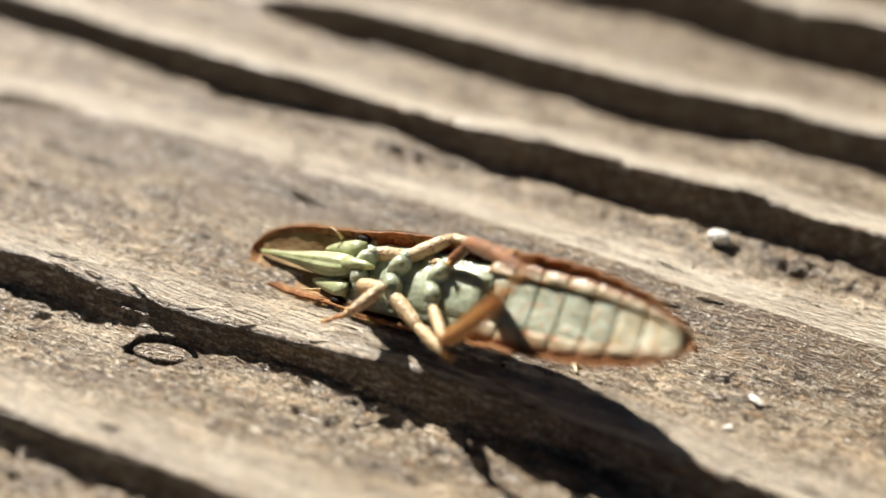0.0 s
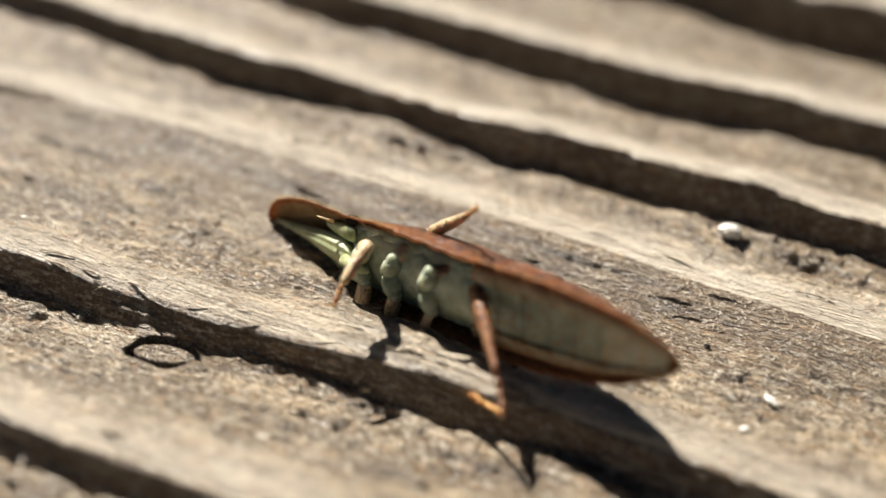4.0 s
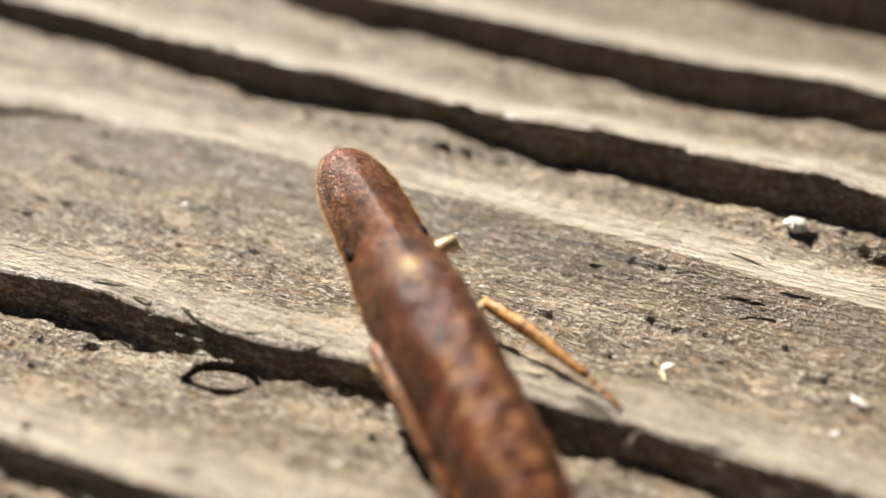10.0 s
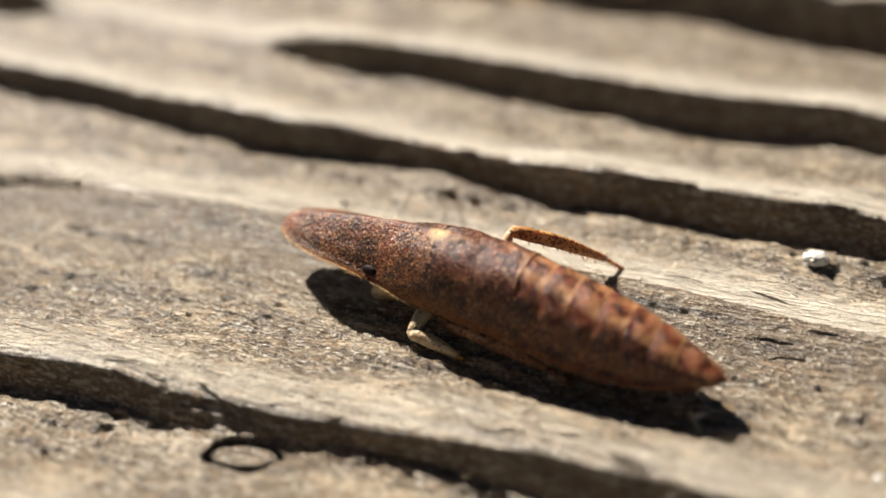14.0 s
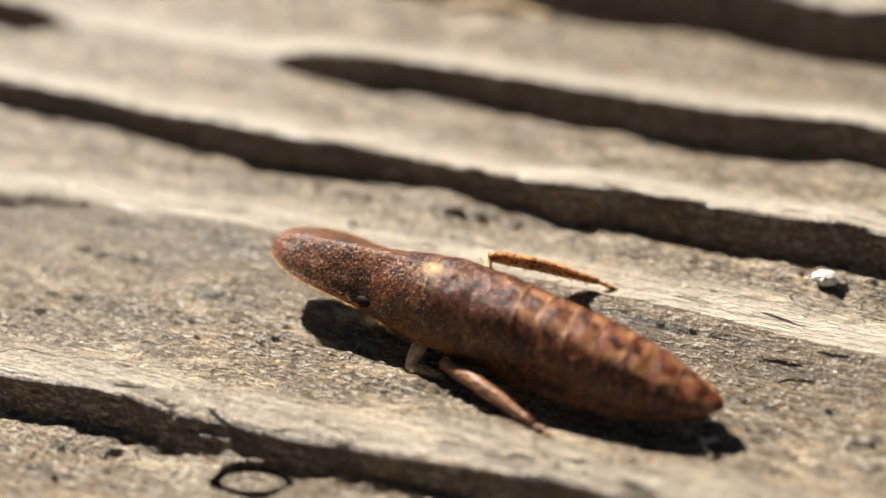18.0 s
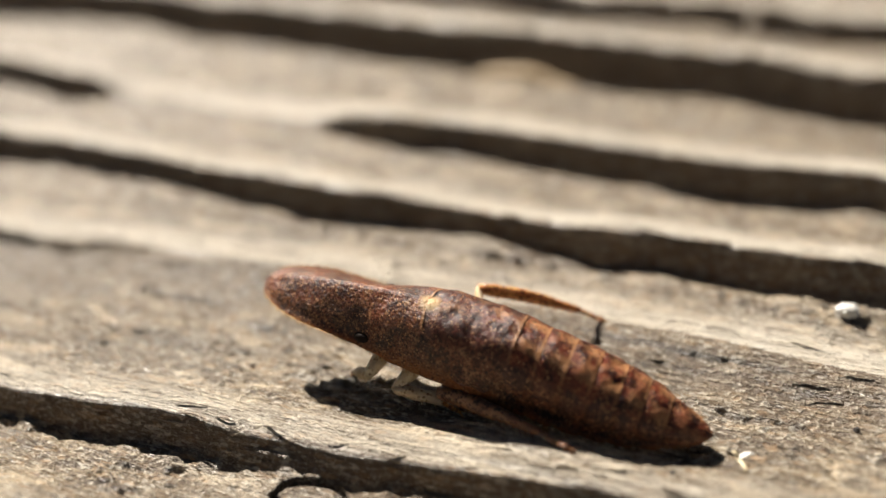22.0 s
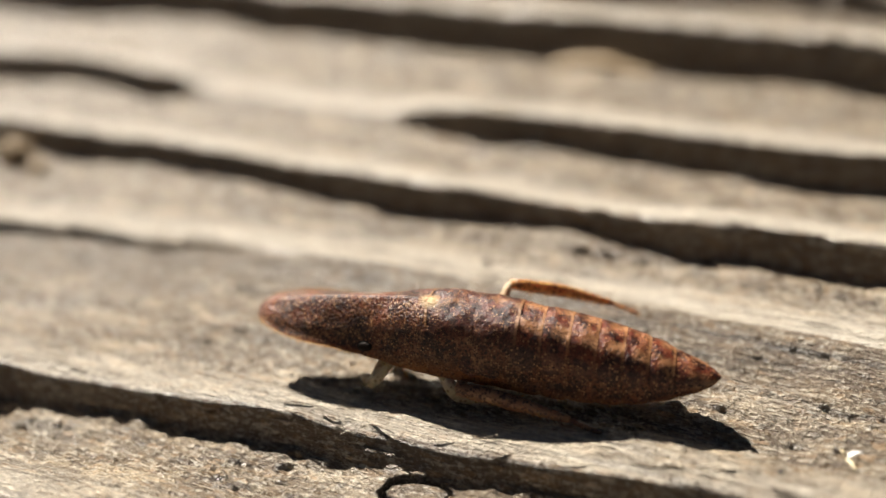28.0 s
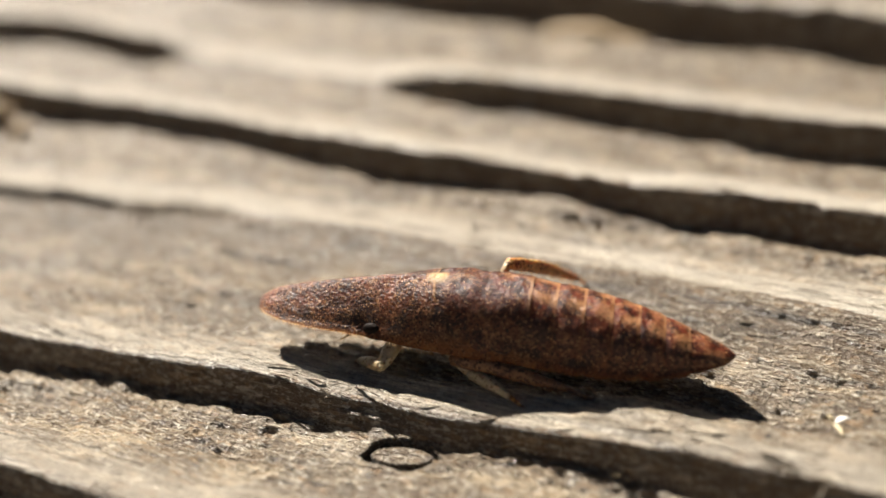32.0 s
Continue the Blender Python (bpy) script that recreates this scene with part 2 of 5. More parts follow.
    n.link(n.ramp(rim, (0.35, 0.0), (0.95, 0.35)), blend.inputs[0])
    n.link(n.bsdf.outputs[0], blend.inputs[1])
    n.link(glow.outputs[0], blend.inputs[2])
    n.link(blend.outputs[0], n.t.nodes["Material Output"].inputs["Surface"])
    return n.mat


def flesh_material(name, low, high, stain, stain_from=0.62, rough=0.32, soak=0.3, rim_from=0.25):
    n = Nodes(name)
    a = n.noise(1.6, 3, 0.6)
    b = n.noise(4.5, 4, 0.65)
    c = n.noise(11.0, 3, 0.7)
    col = n.ramp(a, (0.35, low), (0.65, high))
    col = n.mix(n.ramp(b, (stain_from, 0.0), (stain_from + 0.12, 0.6)), col, stain)
    col = n.mix(n.ramp(c, (0.34, 0.5), (0.42, 0.0)), col, tuple(v * 0.55 for v in low))
    rim = n.math("MULTIPLY", n.ramp(n.attribute("rim"), (rim_from, 0.0), (rim_from + 0.2, 0.95)), n.ramp(b, (0.3, 0.6), (0.5, 1.0)))
    col = n.mix(rim, col, n.mix(n.ramp(c, (0.44, 1.0), (0.54, 0.0)), stain, tuple(v * 0.4 for v in stain)))
    n.bump(n.math("ADD", n.math("MULTIPLY", a, 1.5), n.math("ADD", b, n.math("MULTIPLY", c, 0.25))), 0.5, 0.07)
    return n.finish(col, rough, Specular_IOR_Level=0.55, Subsurface_Weight=soak,
                    Subsurface_Radius=(0.8, 0.7, 0.4), Subsurface_Scale=0.0005)


def leg_material(name, low, high, speck, amount):
    n = Nodes(name)
    a = n.noise(1.5, 3, 0.6)
    b = n.noise(6.0, 3, 0.7)
    spots, chance = n.cells(9.0), n.grains(9.0)
    col = n.ramp(a, (0.35, low), (0.65, high))
    col = n.mix(n.ramp(b, (amount, 0.0), (amount + 0.09, 0.9)), col, speck)
    dots = n.math("MULTIPLY", n.ramp(spots, (0.34, 0.85), (0.46, 0.0)), n.ramp(chance, (amount, 0.0), (amount + 0.05, 1.0)))
    col = n.mix(dots, col, tuple(0.6 * c for c in speck))
    n.bump(n.math("SUBTRACT", b, n.math("MULTIPLY", spots, 0.5)), 0.8, 0.06)
    return n.finish(col, 0.4, Subsurface_Weight=0.3, Subsurface_Radius=(0.8, 0.45, 0.2), Subsurface_Scale=0.0005)


def plain_material(name, low, high, scale=3.0, rough=0.6, **more):
    n = Nodes(name)
    a = n.noise(scale, 4, 0.65)
    n.bump(a, 0.5, 0.06)
    return n.finish(n.ramp(a, (0.32, low), (0.68, high)), rough, **more)


WOOD = wood_material()
HEAD = shell_material("brown_head_shell", (0.030, 0.0095, 0.0055), (0.132, 0.036, 0.016), (0.38, 0.19, 0.08), 0.62, (0.34, 0.12, 0.03), False, True)
THORAX = shell_material("purple_brown_shell", (0.024, 0.006, 0.004), (0.092, 0.023, 0.014), (0.36, 0.18, 0.085), 0.55, (0.28, 0.10, 0.03))
ABDOMEN = shell_material("red_brown_shell", (0.030, 0.006, 0.003), (0.138, 0.027, 0.011), (0.44, 0.21, 0.09), 0.60, (0.36, 0.135, 0.04), True)
HOLLOW = flesh_material("olive_underside", (0.19, 0.105, 0.035), (0.32, 0.22, 0.10), (0.30, 0.115, 0.035), 0.60, 0.8, 0.0, 0.2)
GREEN = flesh_material("pale_green_flesh", (0.27, 0.31, 0.215), (0.46, 0.50, 0.38), (0.42, 0.30, 0.15), 0.57, 0.26, 0.5)
BELLY_WHITE = flesh_material("whitish_green_plate", (0.19, 0.22, 0.15), (0.33, 0.36, 0.27), (0.33, 0.15, 0.05), 0.50, 0.42, 0.15)
CREAM = flesh_material("cream_side_plate", (0.25, 0.195, 0.105), (0.41, 0.35, 0.225), (0.30, 0.105, 0.033), 0.52, 0.42, 0.15, 0.10)
GOLD = flesh_material("golden_cream_tip", (0.34, 0.31, 0.20), (0.52, 0.50, 0.37), (0.46, 0.26, 0.08), 0.51, 0.35, 0.2)
FACE = flesh_material("yellow_green_face", (0.225, 0.255, 0.12), (0.405, 0.435, 0.247), (0.48, 0.44, 0.24), 0.66)
PALE_LEG = leg_material("pale_leg", (0.40, 0.28, 0.15), (0.58, 0.46, 0.29), (0.36, 0.20, 0.09), 0.62)
AMBER_LEG = leg_material("amber_leg", (0.46, 0.20, 0.05), (0.64, 0.36, 0.12), (0.15, 0.045, 0.015), 0.51)
BROWN_LEG = leg_material("speckled_brown_leg", (0.17, 0.070, 0.030), (0.34, 0.17, 0.08), (0.06, 0.02, 0.01), 0.50)
EYE = plain_material("dark_eye", (0.006, 0.004, 0.003), (0.018, 0.010, 0.007), 7.0, 0.6, Specular_IOR_Level=0.12)
CHIP = plain_material("white_chip", (0.5, 0.48, 0.44), (0.8, 0.78, 0.72), 4.0, 0.4)
HUSK = plain_material("straw_husk", (0.46, 0.36, 0.2), (0.72, 0.62, 0.42), 3.0, 0.5)
BARK = plain_material("tan_bark", (0.26, 0.175, 0.09), (0.50, 0.38, 0.23), 1.2, 0.7)
# black of the grit grains, also the shade inside the husk
GRIT_AND_SHADE = plain_material("dark_grit_and_shade", (0.012, 0.01, 0.01), (0.05, 0.04, 0.035), 6.0, 0.5)
EARTH = plain_material("soil", (0.05, 0.04, 0.028), (0.14, 0.11, 0.07), 0.02, 0.9)
LINT = plain_material("pale_fibre", (0.55, 0.47, 0.35), (0.78, 0.7, 0.56), 3.0, 0.6)


# ---- mesh helpers ----
def mesh_of(name, verts, faces, material, smooth=True, **attributes):
    """A mesh from millimetres, with float values for its points."""
    me = bpy.data.meshes.new(name)
    me.from_pydata([(x * MM, y * MM, z * MM) for x, y, z in verts], [], faces)
    me.materials.append(material)
    for key, values in attributes.items():
        me.attributes.new(key, "FLOAT", "POINT").data.foreach_set("value", values)
    if smooth:
        me.polygons.foreach_set("use_smooth", [True] * len(me.polygons))
    me.update()
    return me


def part(name, me, parent, label=""):
    ob = new(name, me)
    ob.parent = parent
    return tagged(ob, label)


def curve_through(stops, x):
    """A smooth line through (x, value) stops in rising x."""
    if x <= stops[0][0]:
        return stops[0][1]
    if x >= stops[-1][0]:
        return stops[-1][1]
    for i in range(len(stops) - 1):
        (x0, a), (x1, b) = stops[i], stops[i + 1]
        if x <= x1:
            w = x1 - x0
            ma = (b - stops[i - 1][1]) / (x1 - stops[i - 1][0]) if i else (b - a) / w
            mb = (stops[i + 2][1] - a) / (stops[i + 2][0] - x0) if i + 2 < len(stops) else (b - a) / w
            s = (x - x0) / w
            return (a * (1 + 2 * s) * (1 - s) ** 2 + ma * w * s * (1 - s) ** 2
                    + b * s * s * (3 - 2 * s) + mb * w * s * s * (s - 1))


def grid_faces(rows, cols, flip=False, base=0, wrap=False):
    out = []
    for r in range(rows - 1):
        for c in range(cols if wrap else cols - 1):
            d = (c + 1) % cols
            q = (base + r * cols + c, base + r * cols + d, base + (r + 1) * cols + d, base + (r + 1) * cols + c)
            out.append(q[::-1] if flip else q)
    return out


def tube(points, radii, sides=10, squash=1.0):
    """A closed round tube along points in millimetres."""
    verts, n = [], len(points)
    for i, p in enumerate(points):
        a, b = Vector(points[max(i - 1, 0)]), Vector(points[min(i + 1, n - 1)])
        t = (b - a).normalized()
        side = t.cross(Vector((0, 0, 1)) if abs(t.z) < 0.9 else Vector((0, 1, 0))).normalized()
        up = side.cross(t)
        for k in range(sides):
            w = 2 * math.pi * k / sides
            q = Vector(p) + (side * math.cos(w) + up * math.sin(w) * squash) * radii[i]
            verts.append(tuple(q))
    faces = grid_faces(n, sides, wrap=True)
    faces.append(tuple(range(sides - 1, -1, -1)))
    faces.append(tuple(range((n - 1) * sides, n * sides)))
    return verts, faces


def joined(pieces):
    verts, faces = [], []
    for v, f in pieces:
        base = len(verts)
        verts += v
        faces += [tuple(i + base for i in q) for q in f]
    return verts, faces


def blob(x, y, z, rx, ry, rz, rough=0.0, seed=0, rings=9, sides=14):
    """An uneven ball, closed, in millimetres."""
    verts = [(x, y, z - rz)]
    for r in range(1, rings):
        a = math.pi * r / rings - math.pi / 2
        for k in range(sides):
            w = 2 * math.pi * k / sides
            d = Vector((math.cos(a) * math.cos(w), math.cos(a) * math.sin(w), math.sin(a)))
            s = 1 + rough * noise.noise(d * 1.7 + Vector((seed * 7.3, 0, 0)))
            verts.append((x + d.x * rx * s, y + d.y * ry * s, z + d.z * rz * s))
    verts.append((x, y, z + rz))
    faces = [(0, 1 + (k + 1) % sides, 1 + k) for k in range(sides)]
    faces += grid_faces(rings - 1, sides, base=1, wrap=True)
    top, last = len(verts) - 1, 1 + (rings - 2) * sides
    faces += [(last + k, last + (k + 1) % sides, top) for k in range(sides)]
    return verts, faces
# ---- the board ----
def smooth(a, b, x):
    s = np.clip((x - a) / (b - a), 0, 1)
    return s * s * (3 - 2 * s)


def lattice(x, y, seed):
    """Smooth value noise in -1..1 on arrays."""
    xi, yi = np.floor(x).astype(np.int64), np.floor(y).astype(np.int64)
    fx, fy = x - xi, y - yi
    fx, fy = fx * fx * (3 - 2 * fx), fy * fy * (3 - 2 * fy)

    def value(a, b):
        h = (a * 374761393 + b * 668265263 + seed * 1274126177) & 0x7FFFFFFF
        h = ((h ^ (h >> 13)) * 1274126177) & 0x7FFFFFFF
        return ((h ^ (h >> 16)) & 0xFFFF) / 32767.5 - 1.0

    low = value(xi, yi) * (1 - fx) + value(xi + 1, yi) * fx
    high = value(xi, yi + 1) * (1 - fx) + value(xi + 1, yi + 1) * fx
    return low * (1 - fy) + high * fy


# each ridge: its line across the grain (constant, slope, bow), crest height, level behind it, foot in front of it,
# width of the step, reach of the crest
RIDGES = [
    (-34.0, 0.03, 0.0, 0.5, -0.3, -0.8, 0.9, 2.2),
    (-26.0, 0.03, 0.0, 0.5, -0.3, -0.8, 0.9, 2.2),
    (-18.0, 0.04, 0.0, 0.5, -0.3, -0.8, 0.9, 2.2),
    (-10.5, 0.05, 0.0, 0.55, -0.3, -0.7, 0.9, 2.0),
    (-3.63, 0.054, 0.0, 0.63, -0.45, -0.56, 0.40, 2.0),
    (1.66, 0.066, -0.0021, 0.42, -0.52, -0.92, 0.40, 1.9),
    (9.25, 0.016, -0.0021, 0.18, -0.10, -0.48, 1.5, 2.2),
    (13.85, -0.036, 0.0003, 0.88, 0.10, -0.38, 0.38, 2.2),
    (20.45, -0.042, 0.0012, 0.98, 0.05, -0.55, 0.42, 2.4),
    (32.2, -0.10, 0.0, 1.3, 0.1, -1.65, 0.6, 3.0),
    (41.5, -0.09, 0.0, 0.9, 0.0, -0.9, 0.45, 3.0),
    (50.0, -0.09, 0.0, 0.9, 0.0, -0.9, 0.45, 3.0),
    (59.0, -0.08, 0.0, 0.9, 0.0, -0.9, 0.45, 3.0),
    (68.0, -0.08, 0.0, 0.9, 0.0, -0.9, 0.45, 3.0),
    (78.0, -0.08, 0.0, 0.9, 0.0, -0.9, 0.45, 3.0),
]


def worn(i):
    """How far the edge of a ridge is rounded off, in millimetres."""
    return 0.38 if i in (4, 5) else 0.10


def relief(u, v, with_late=False):
    """The height of the weathered board at u along and v across the grain, in millimetres."""
    u, v = np.asarray(u, float), np.asarray(v, float)
    cu = np.clip(u, -30, 30)
    crest = []
    for i, (c, slope, bow, *_) in enumerate(RIDGES):
        wave = 0.24 * lattice(u / 5.3, u * 0 + i * 3.7, 11 + i) + (0.06 if i < 7 else 0.15) * lattice(u / 1.7, u * 0 + i * 1.3, 31 + i)
        crest.append(c + slope * cu + bow * cu * cu + wave)
    h = np.full(np.broadcast(u, v).shape, -0.3)
    late, lip, smoothed = h * 0, h * 0, h * 0
    for i in range(len(RIDGES) - 1):
        high, back = RIDGES[i][3], RIDGES[i][4]
        up, foot, step, reach = RIDGES[i + 1][3], RIDGES[i + 1][5], RIDGES[i + 1][6], RIDGES[i][7]
        if i == 7:
            # the far ridge dies away for a stretch
            fade = np.clip(smooth(-11, -3, u) + 1 - smooth(-23, -19, u), 0.12, 1)
            up, foot = back + (up - back) * fade, back + (foot - back) * fade
        if i == 8:
            high = back + (high - back) * np.clip(smooth(-11, -3, u) + 1 - smooth(-23, -19, u), 0.12, 1)
        if i == 4:
            up = up + 0.16 * (1 - smooth(-8, 1, u))
        if i == 5:
            fade = 1 - 0.6 * (1 - smooth(-13, -6, u))
            up, foot = back + (up - back) * fade, back + (foot - back) * fade
        if i == 5:
            high = high + 0.16 * (1 - smooth(-8, 1, u))
        d, e = v - crest[i], crest[i + 1] - v
        inside = (d >= 0) & (e > 0)
        step = step * (1 + 0.3 * lattice(u / 3.1, u * 0 + i, 71 + i))
        high = high + 0.13 * lattice(u / 3.6, u * 0 + i * 2.3 - 2.3, 130 + i)
        level = back + (high - back) * np.exp(-((np.maximum(d, 0) / reach) ** 1.6))
        level = level - worn(i) * np.exp(-np.maximum(d, 0) / 0.45)
        dip = np.exp(-((np.maximum(e - step, 0) / 2.2) ** 1.5))
        level = level + (foot - level) * dip
        level = level + dip * (0.11 * lattice(u / 1.7, v / 1.1, 151 + i) + 0.05 * lattice(u / 0.7, v / 0.5, 171 + i) + 0.045 * lattice(u / 0.33, v / 0.16, 191 + i))
        up = up + 0.13 * lattice(u / 3.6, u * 0 + i * 2.3, 131 + i) - worn(i + 1)
        if i >= 6:
            level = level - 0.12 * np.exp(-(((e - step) / 0.4) ** 2))
        scarp = 1 - smooth(0.0, 1.0, e / step)
        if i in (3, 4):
            scarp = (1 - smooth(0.0, 1.7, e / step)) ** 1.8
        ledge = (0.04 if i == 5 else 0.12) * lattice(u / 4.0, e * 9.0, 91 + i) * scarp * (1 - scarp) * 4
        late = np.where(inside, (0.65 if i in (4, 5) else 1.0) * np.exp(-((np.maximum(d, 0) / (reach * 0.75)) ** 2)), late)
        if i in (4, 5):
            smoothed = np.where(inside, np.exp(-((np.maximum(d, 0) / 1.3) ** 2)), smoothed)
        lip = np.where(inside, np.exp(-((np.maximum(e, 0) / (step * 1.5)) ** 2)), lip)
        h = np.where(inside, level + (up - level) * scarp + ledge, h)
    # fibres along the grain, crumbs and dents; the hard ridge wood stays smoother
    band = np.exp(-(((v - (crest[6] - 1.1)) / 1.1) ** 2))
    rough = 1.5 * (1 - 0.85 * np.clip(late, 0, 1)) * (1 - 0.85 * lip) * (1 - 0.6 * band) * (1 - 0.75 * smoothed)
    h = h + 0.085 * lattice(u / 7.0, v / 0.8, 3) + 0.045 * lattice(u / 2.6, v / 0.32, 4) + 0.035 * lattice(u / 4.0, v / 0.14, 5)
    h = h + rough * (0.15 * lattice(u / 3.3, v / 1.1, 18) + 0.08 * lattice(u / 1.7, v / 0.6, 6))
    h = h + rough * np.clip(0.050 * lattice(u / 1.5, v / 0.30, 7) + 0.060 * lattice(u / 0.42, v / 0.17, 8) + 0.055 * lattice(u / 0.2, v / 0.12, 13), -0.05, 0.05)
    # the streaky band below the small step
    h = h + band * np.clip(0.03 * lattice(u / 5.0, v / 0.34, 9) + 0.04 * lattice(u / 2.6, v / 0.19, 10) + 0.045 * lattice(u / 1.4, v / 0.13, 20), -0.06, 0.2)
    # the knot: an oval plug with a crack round it
    a = radians(12)
    x, y = (u - 1.0), (v - 0.42)
    x, y = (x * math.cos(a) + y * math.sin(a)) / 1.0, (-x * math.sin(a) + y * math.cos(a)) / 0.50
    ring = np.hypot(x, y) + 0.05 * lattice(u / 0.3, v / 0.3, 12)
    h = h - 1.0 * (1 - smooth(0.95, 1.08, ring))
    # a short crack under the lip of the near ridge
    line = 0.62 + 0.07 * (u + 3.6) - 0.10 * (u + 3.6) ** 2
    h = h - 0.3 * np.exp(-(((v - line) / 0.07) ** 2)) * smooth(-4.6, -4.2, u) * (1 - smooth(-2.9, -2.5, u))
    # worm holes
    for x, y, r in ((5.56, 4.55, 0.07), (-0.33, 10.35, 0.12), (5.66, 4.2, 0.06)):
        h = h - 0.2 * np.exp(-(((u - x) ** 2 + (v - y) ** 2) / r**2) ** 2)
    if with_late:
        # the widened lip doubles as mask for the shade coloured onto ridge faces
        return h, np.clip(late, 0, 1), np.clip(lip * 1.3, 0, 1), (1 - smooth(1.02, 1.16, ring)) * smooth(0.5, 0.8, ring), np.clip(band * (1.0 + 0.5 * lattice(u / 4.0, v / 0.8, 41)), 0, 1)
    return h


def spaced(edges, steps):
    """Positions from the first edge to the last, with a step for each stretch."""
    out = [edges[0]]
    for (a, b), s in zip(zip(edges, edges[1:]), steps):
        n = max(1, round((b - a) / s))
        out += [a + (b - a) * k / n for k in range(1, n + 1)]
    return np.array(out)


def deck_board():
    us = spaced([-1500, -300, -80, -34, -14, 24, 40, 80, 300, 1500], [200, 20, 1.2, 0.32, 0.062, 0.32, 1.2, 20, 200])
    vs = spaced([-34, -12, -6, 13.5, 24, 45, 77], [1.2, 0.3, 0.056, 0.11, 0.25, 1.0])
    uu, vv = np.meshgrid(us, vs)
    zz, late, scarp_shade, bark, streaky = relief(uu, vv, True)
    nv, nu = uu.shape
    low = -22.0
    co = np.stack([uu, vv, zz], -1).reshape(-1, 3)
    idx = np.arange(nv * nu).reshape(nv, nu)
    quads = np.stack([idx[:-1, :-1], idx[:-1, 1:], idx[1:, 1:], idx[1:, :-1]], -1).reshape(-1, 4)
    rim = np.concatenate([idx[0, :], idx[1:, -1], idx[-1, -2::-1], idx[-2:0:-1, 0]])
    skirt = co[rim].copy()
    skirt[:, 2] = low
    n0 = len(co)
    co = np.concatenate([co, skirt])
    k = len(rim)
    sides = np.array([(rim[i], n0 + i, n0 + (i + 1) % k, rim[(i + 1) % k]) for i in range(k)])
    faces = np.concatenate([quads, sides])
    me = bpy.data.meshes.new("deck_board")
    me.vertices.add(len(co))
    me.vertices.foreach_set("co", (co * MM).ravel())
    me.loops.add(faces.size)
    me.loops.foreach_set("vertex_index", faces.ravel().astype(np.int32))
    me.polygons.add(len(faces))
    me.polygons.foreach_set("loop_start", np.arange(0, faces.size, 4, dtype=np.int32))
    me.polygons.foreach_set("use_smooth", np.arange(len(faces)) < len(quads))
    me.update(calc_edges=True)
    me.attributes.new("late", "FLOAT", "POINT").data.foreach_set("value", np.concatenate([late.ravel(), np.zeros(k)]).astype(np.float32))
    me.attributes.new("scarp_shade", "FLOAT", "POINT").data.foreach_set("value", np.concatenate([scarp_shade.ravel(), np.zeros(k)]).astype(np.float32))
    me.attributes.new("bark", "FLOAT", "POINT").data.foreach_set("value", np.concatenate([bark.ravel(), np.zeros(k)]).astype(np.float32))
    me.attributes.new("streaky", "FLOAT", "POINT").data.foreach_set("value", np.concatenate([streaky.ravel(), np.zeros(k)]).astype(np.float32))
    me.materials.append(WOOD)
    return tagged(new("deck_board", me), "weathered grey-brown deck board with deep grain ridges", "wooden board", kind="structure")


board = deck_board()


def ground():
    me = mesh_of("ground", [(-3e6, -3e6, -22), (3e6, -3e6, -22), (3e6, 3e6, -22), (-3e6, 3e6, -22)], [(0, 1, 2, 3)], EARTH)
    me.update()
    return tagged(new("ground", me), "dark bare soil under the wooden board", "ground", kind="structure")


ground()


def ground_z(u, v):
    return float(relief(np.array([u]), np.array([v]))[0])


def knot():
    """The oval plug of the knot in its hole."""
    verts, faces = [(0, 0, -0.02)], []
    n = 28
    for r, z in ((0.3, -0.02), (0.6, 0.0), (0.84, -0.02), (0.89, -0.07), (0.88, -0.7)):
        for k in range(n):
            w = 2 * math.pi * k / n
            s = r * (1 + 0.10 * noise.noise(Vector((math.cos(w) * 2, math.sin(w) * 2, 5))))
            verts.append((1.0 * s * math.cos(w), 0.33 * s * math.sin(w), z + 0.05 * noise.noise(Vector((s * math.cos(w) * 3, s * math.sin(w) * 8, 1)))))
    faces += [(0, 1 + k, 1 + (k + 1) % n) for k in range(n)] + grid_faces(5, n, True, 1, True)
    bark = [0.0] * (1 + 2 * n) + [0.45] * n + [1.0] * (2 * n)
    ob = part("knot", mesh_of("knot", verts, faces, WOOD, bark=bark), board, "oval knot with a dark crack round it")
    ob.matrix_basis = pose(1.0 * MM, 0.42 * MM, (ground_z(1.0, 0.42) + 0.86) * MM, 8, 0, 12)


knot()


# ---- the insect: x to its head, y to its left side, z to its back ----
WIDTH = [(-7.06, 0.03), (-6.8, 0.34), (-6.0, 0.78), (-5.0, 1.08), (-4.0, 1.25), (-3.0, 1.32), (-2.0, 1.33), (-1.4, 1.33), (0.0, 1.38),
         (1.2, 1.38), (2.0, 1.37), (3.0, 1.23), (4.0, 1.19), (5.0, 1.15), (5.8, 1.00), (6.4, 0.76), (6.75, 0.50), (6.9, 0.24), (6.93, 0.05)]
BACK = [(-7.06, -0.30), (-6.0, 0.12), (-4.5, 0.66), (-3.0, 1.02), (-1.4, 1.22), (0.0, 1.28), (1.3, 1.25), (2.0, 1.19), (3.0, 1.07),
        (4.0, 0.92), (5.0, 0.72), (6.0, 0.46), (6.6, 0.23), (6.92, 0.0)]
RIM = [(-7.06, -0.36), (-5.0, -0.60), (-3.0, -0.64), (-1.4, -0.58), (0.0, -0.52), (1.2, -0.44), (3.0, -0.26), (4.0, -0.16), (5.0, -0.10), (6.92, -0.04)]
BELLY = [(-7.0, 0.03), (-6.0, 0.20), (-4.0, 0.34), (-1.4, 0.36), (1.0, 0.36), (3.2, 0.30)]


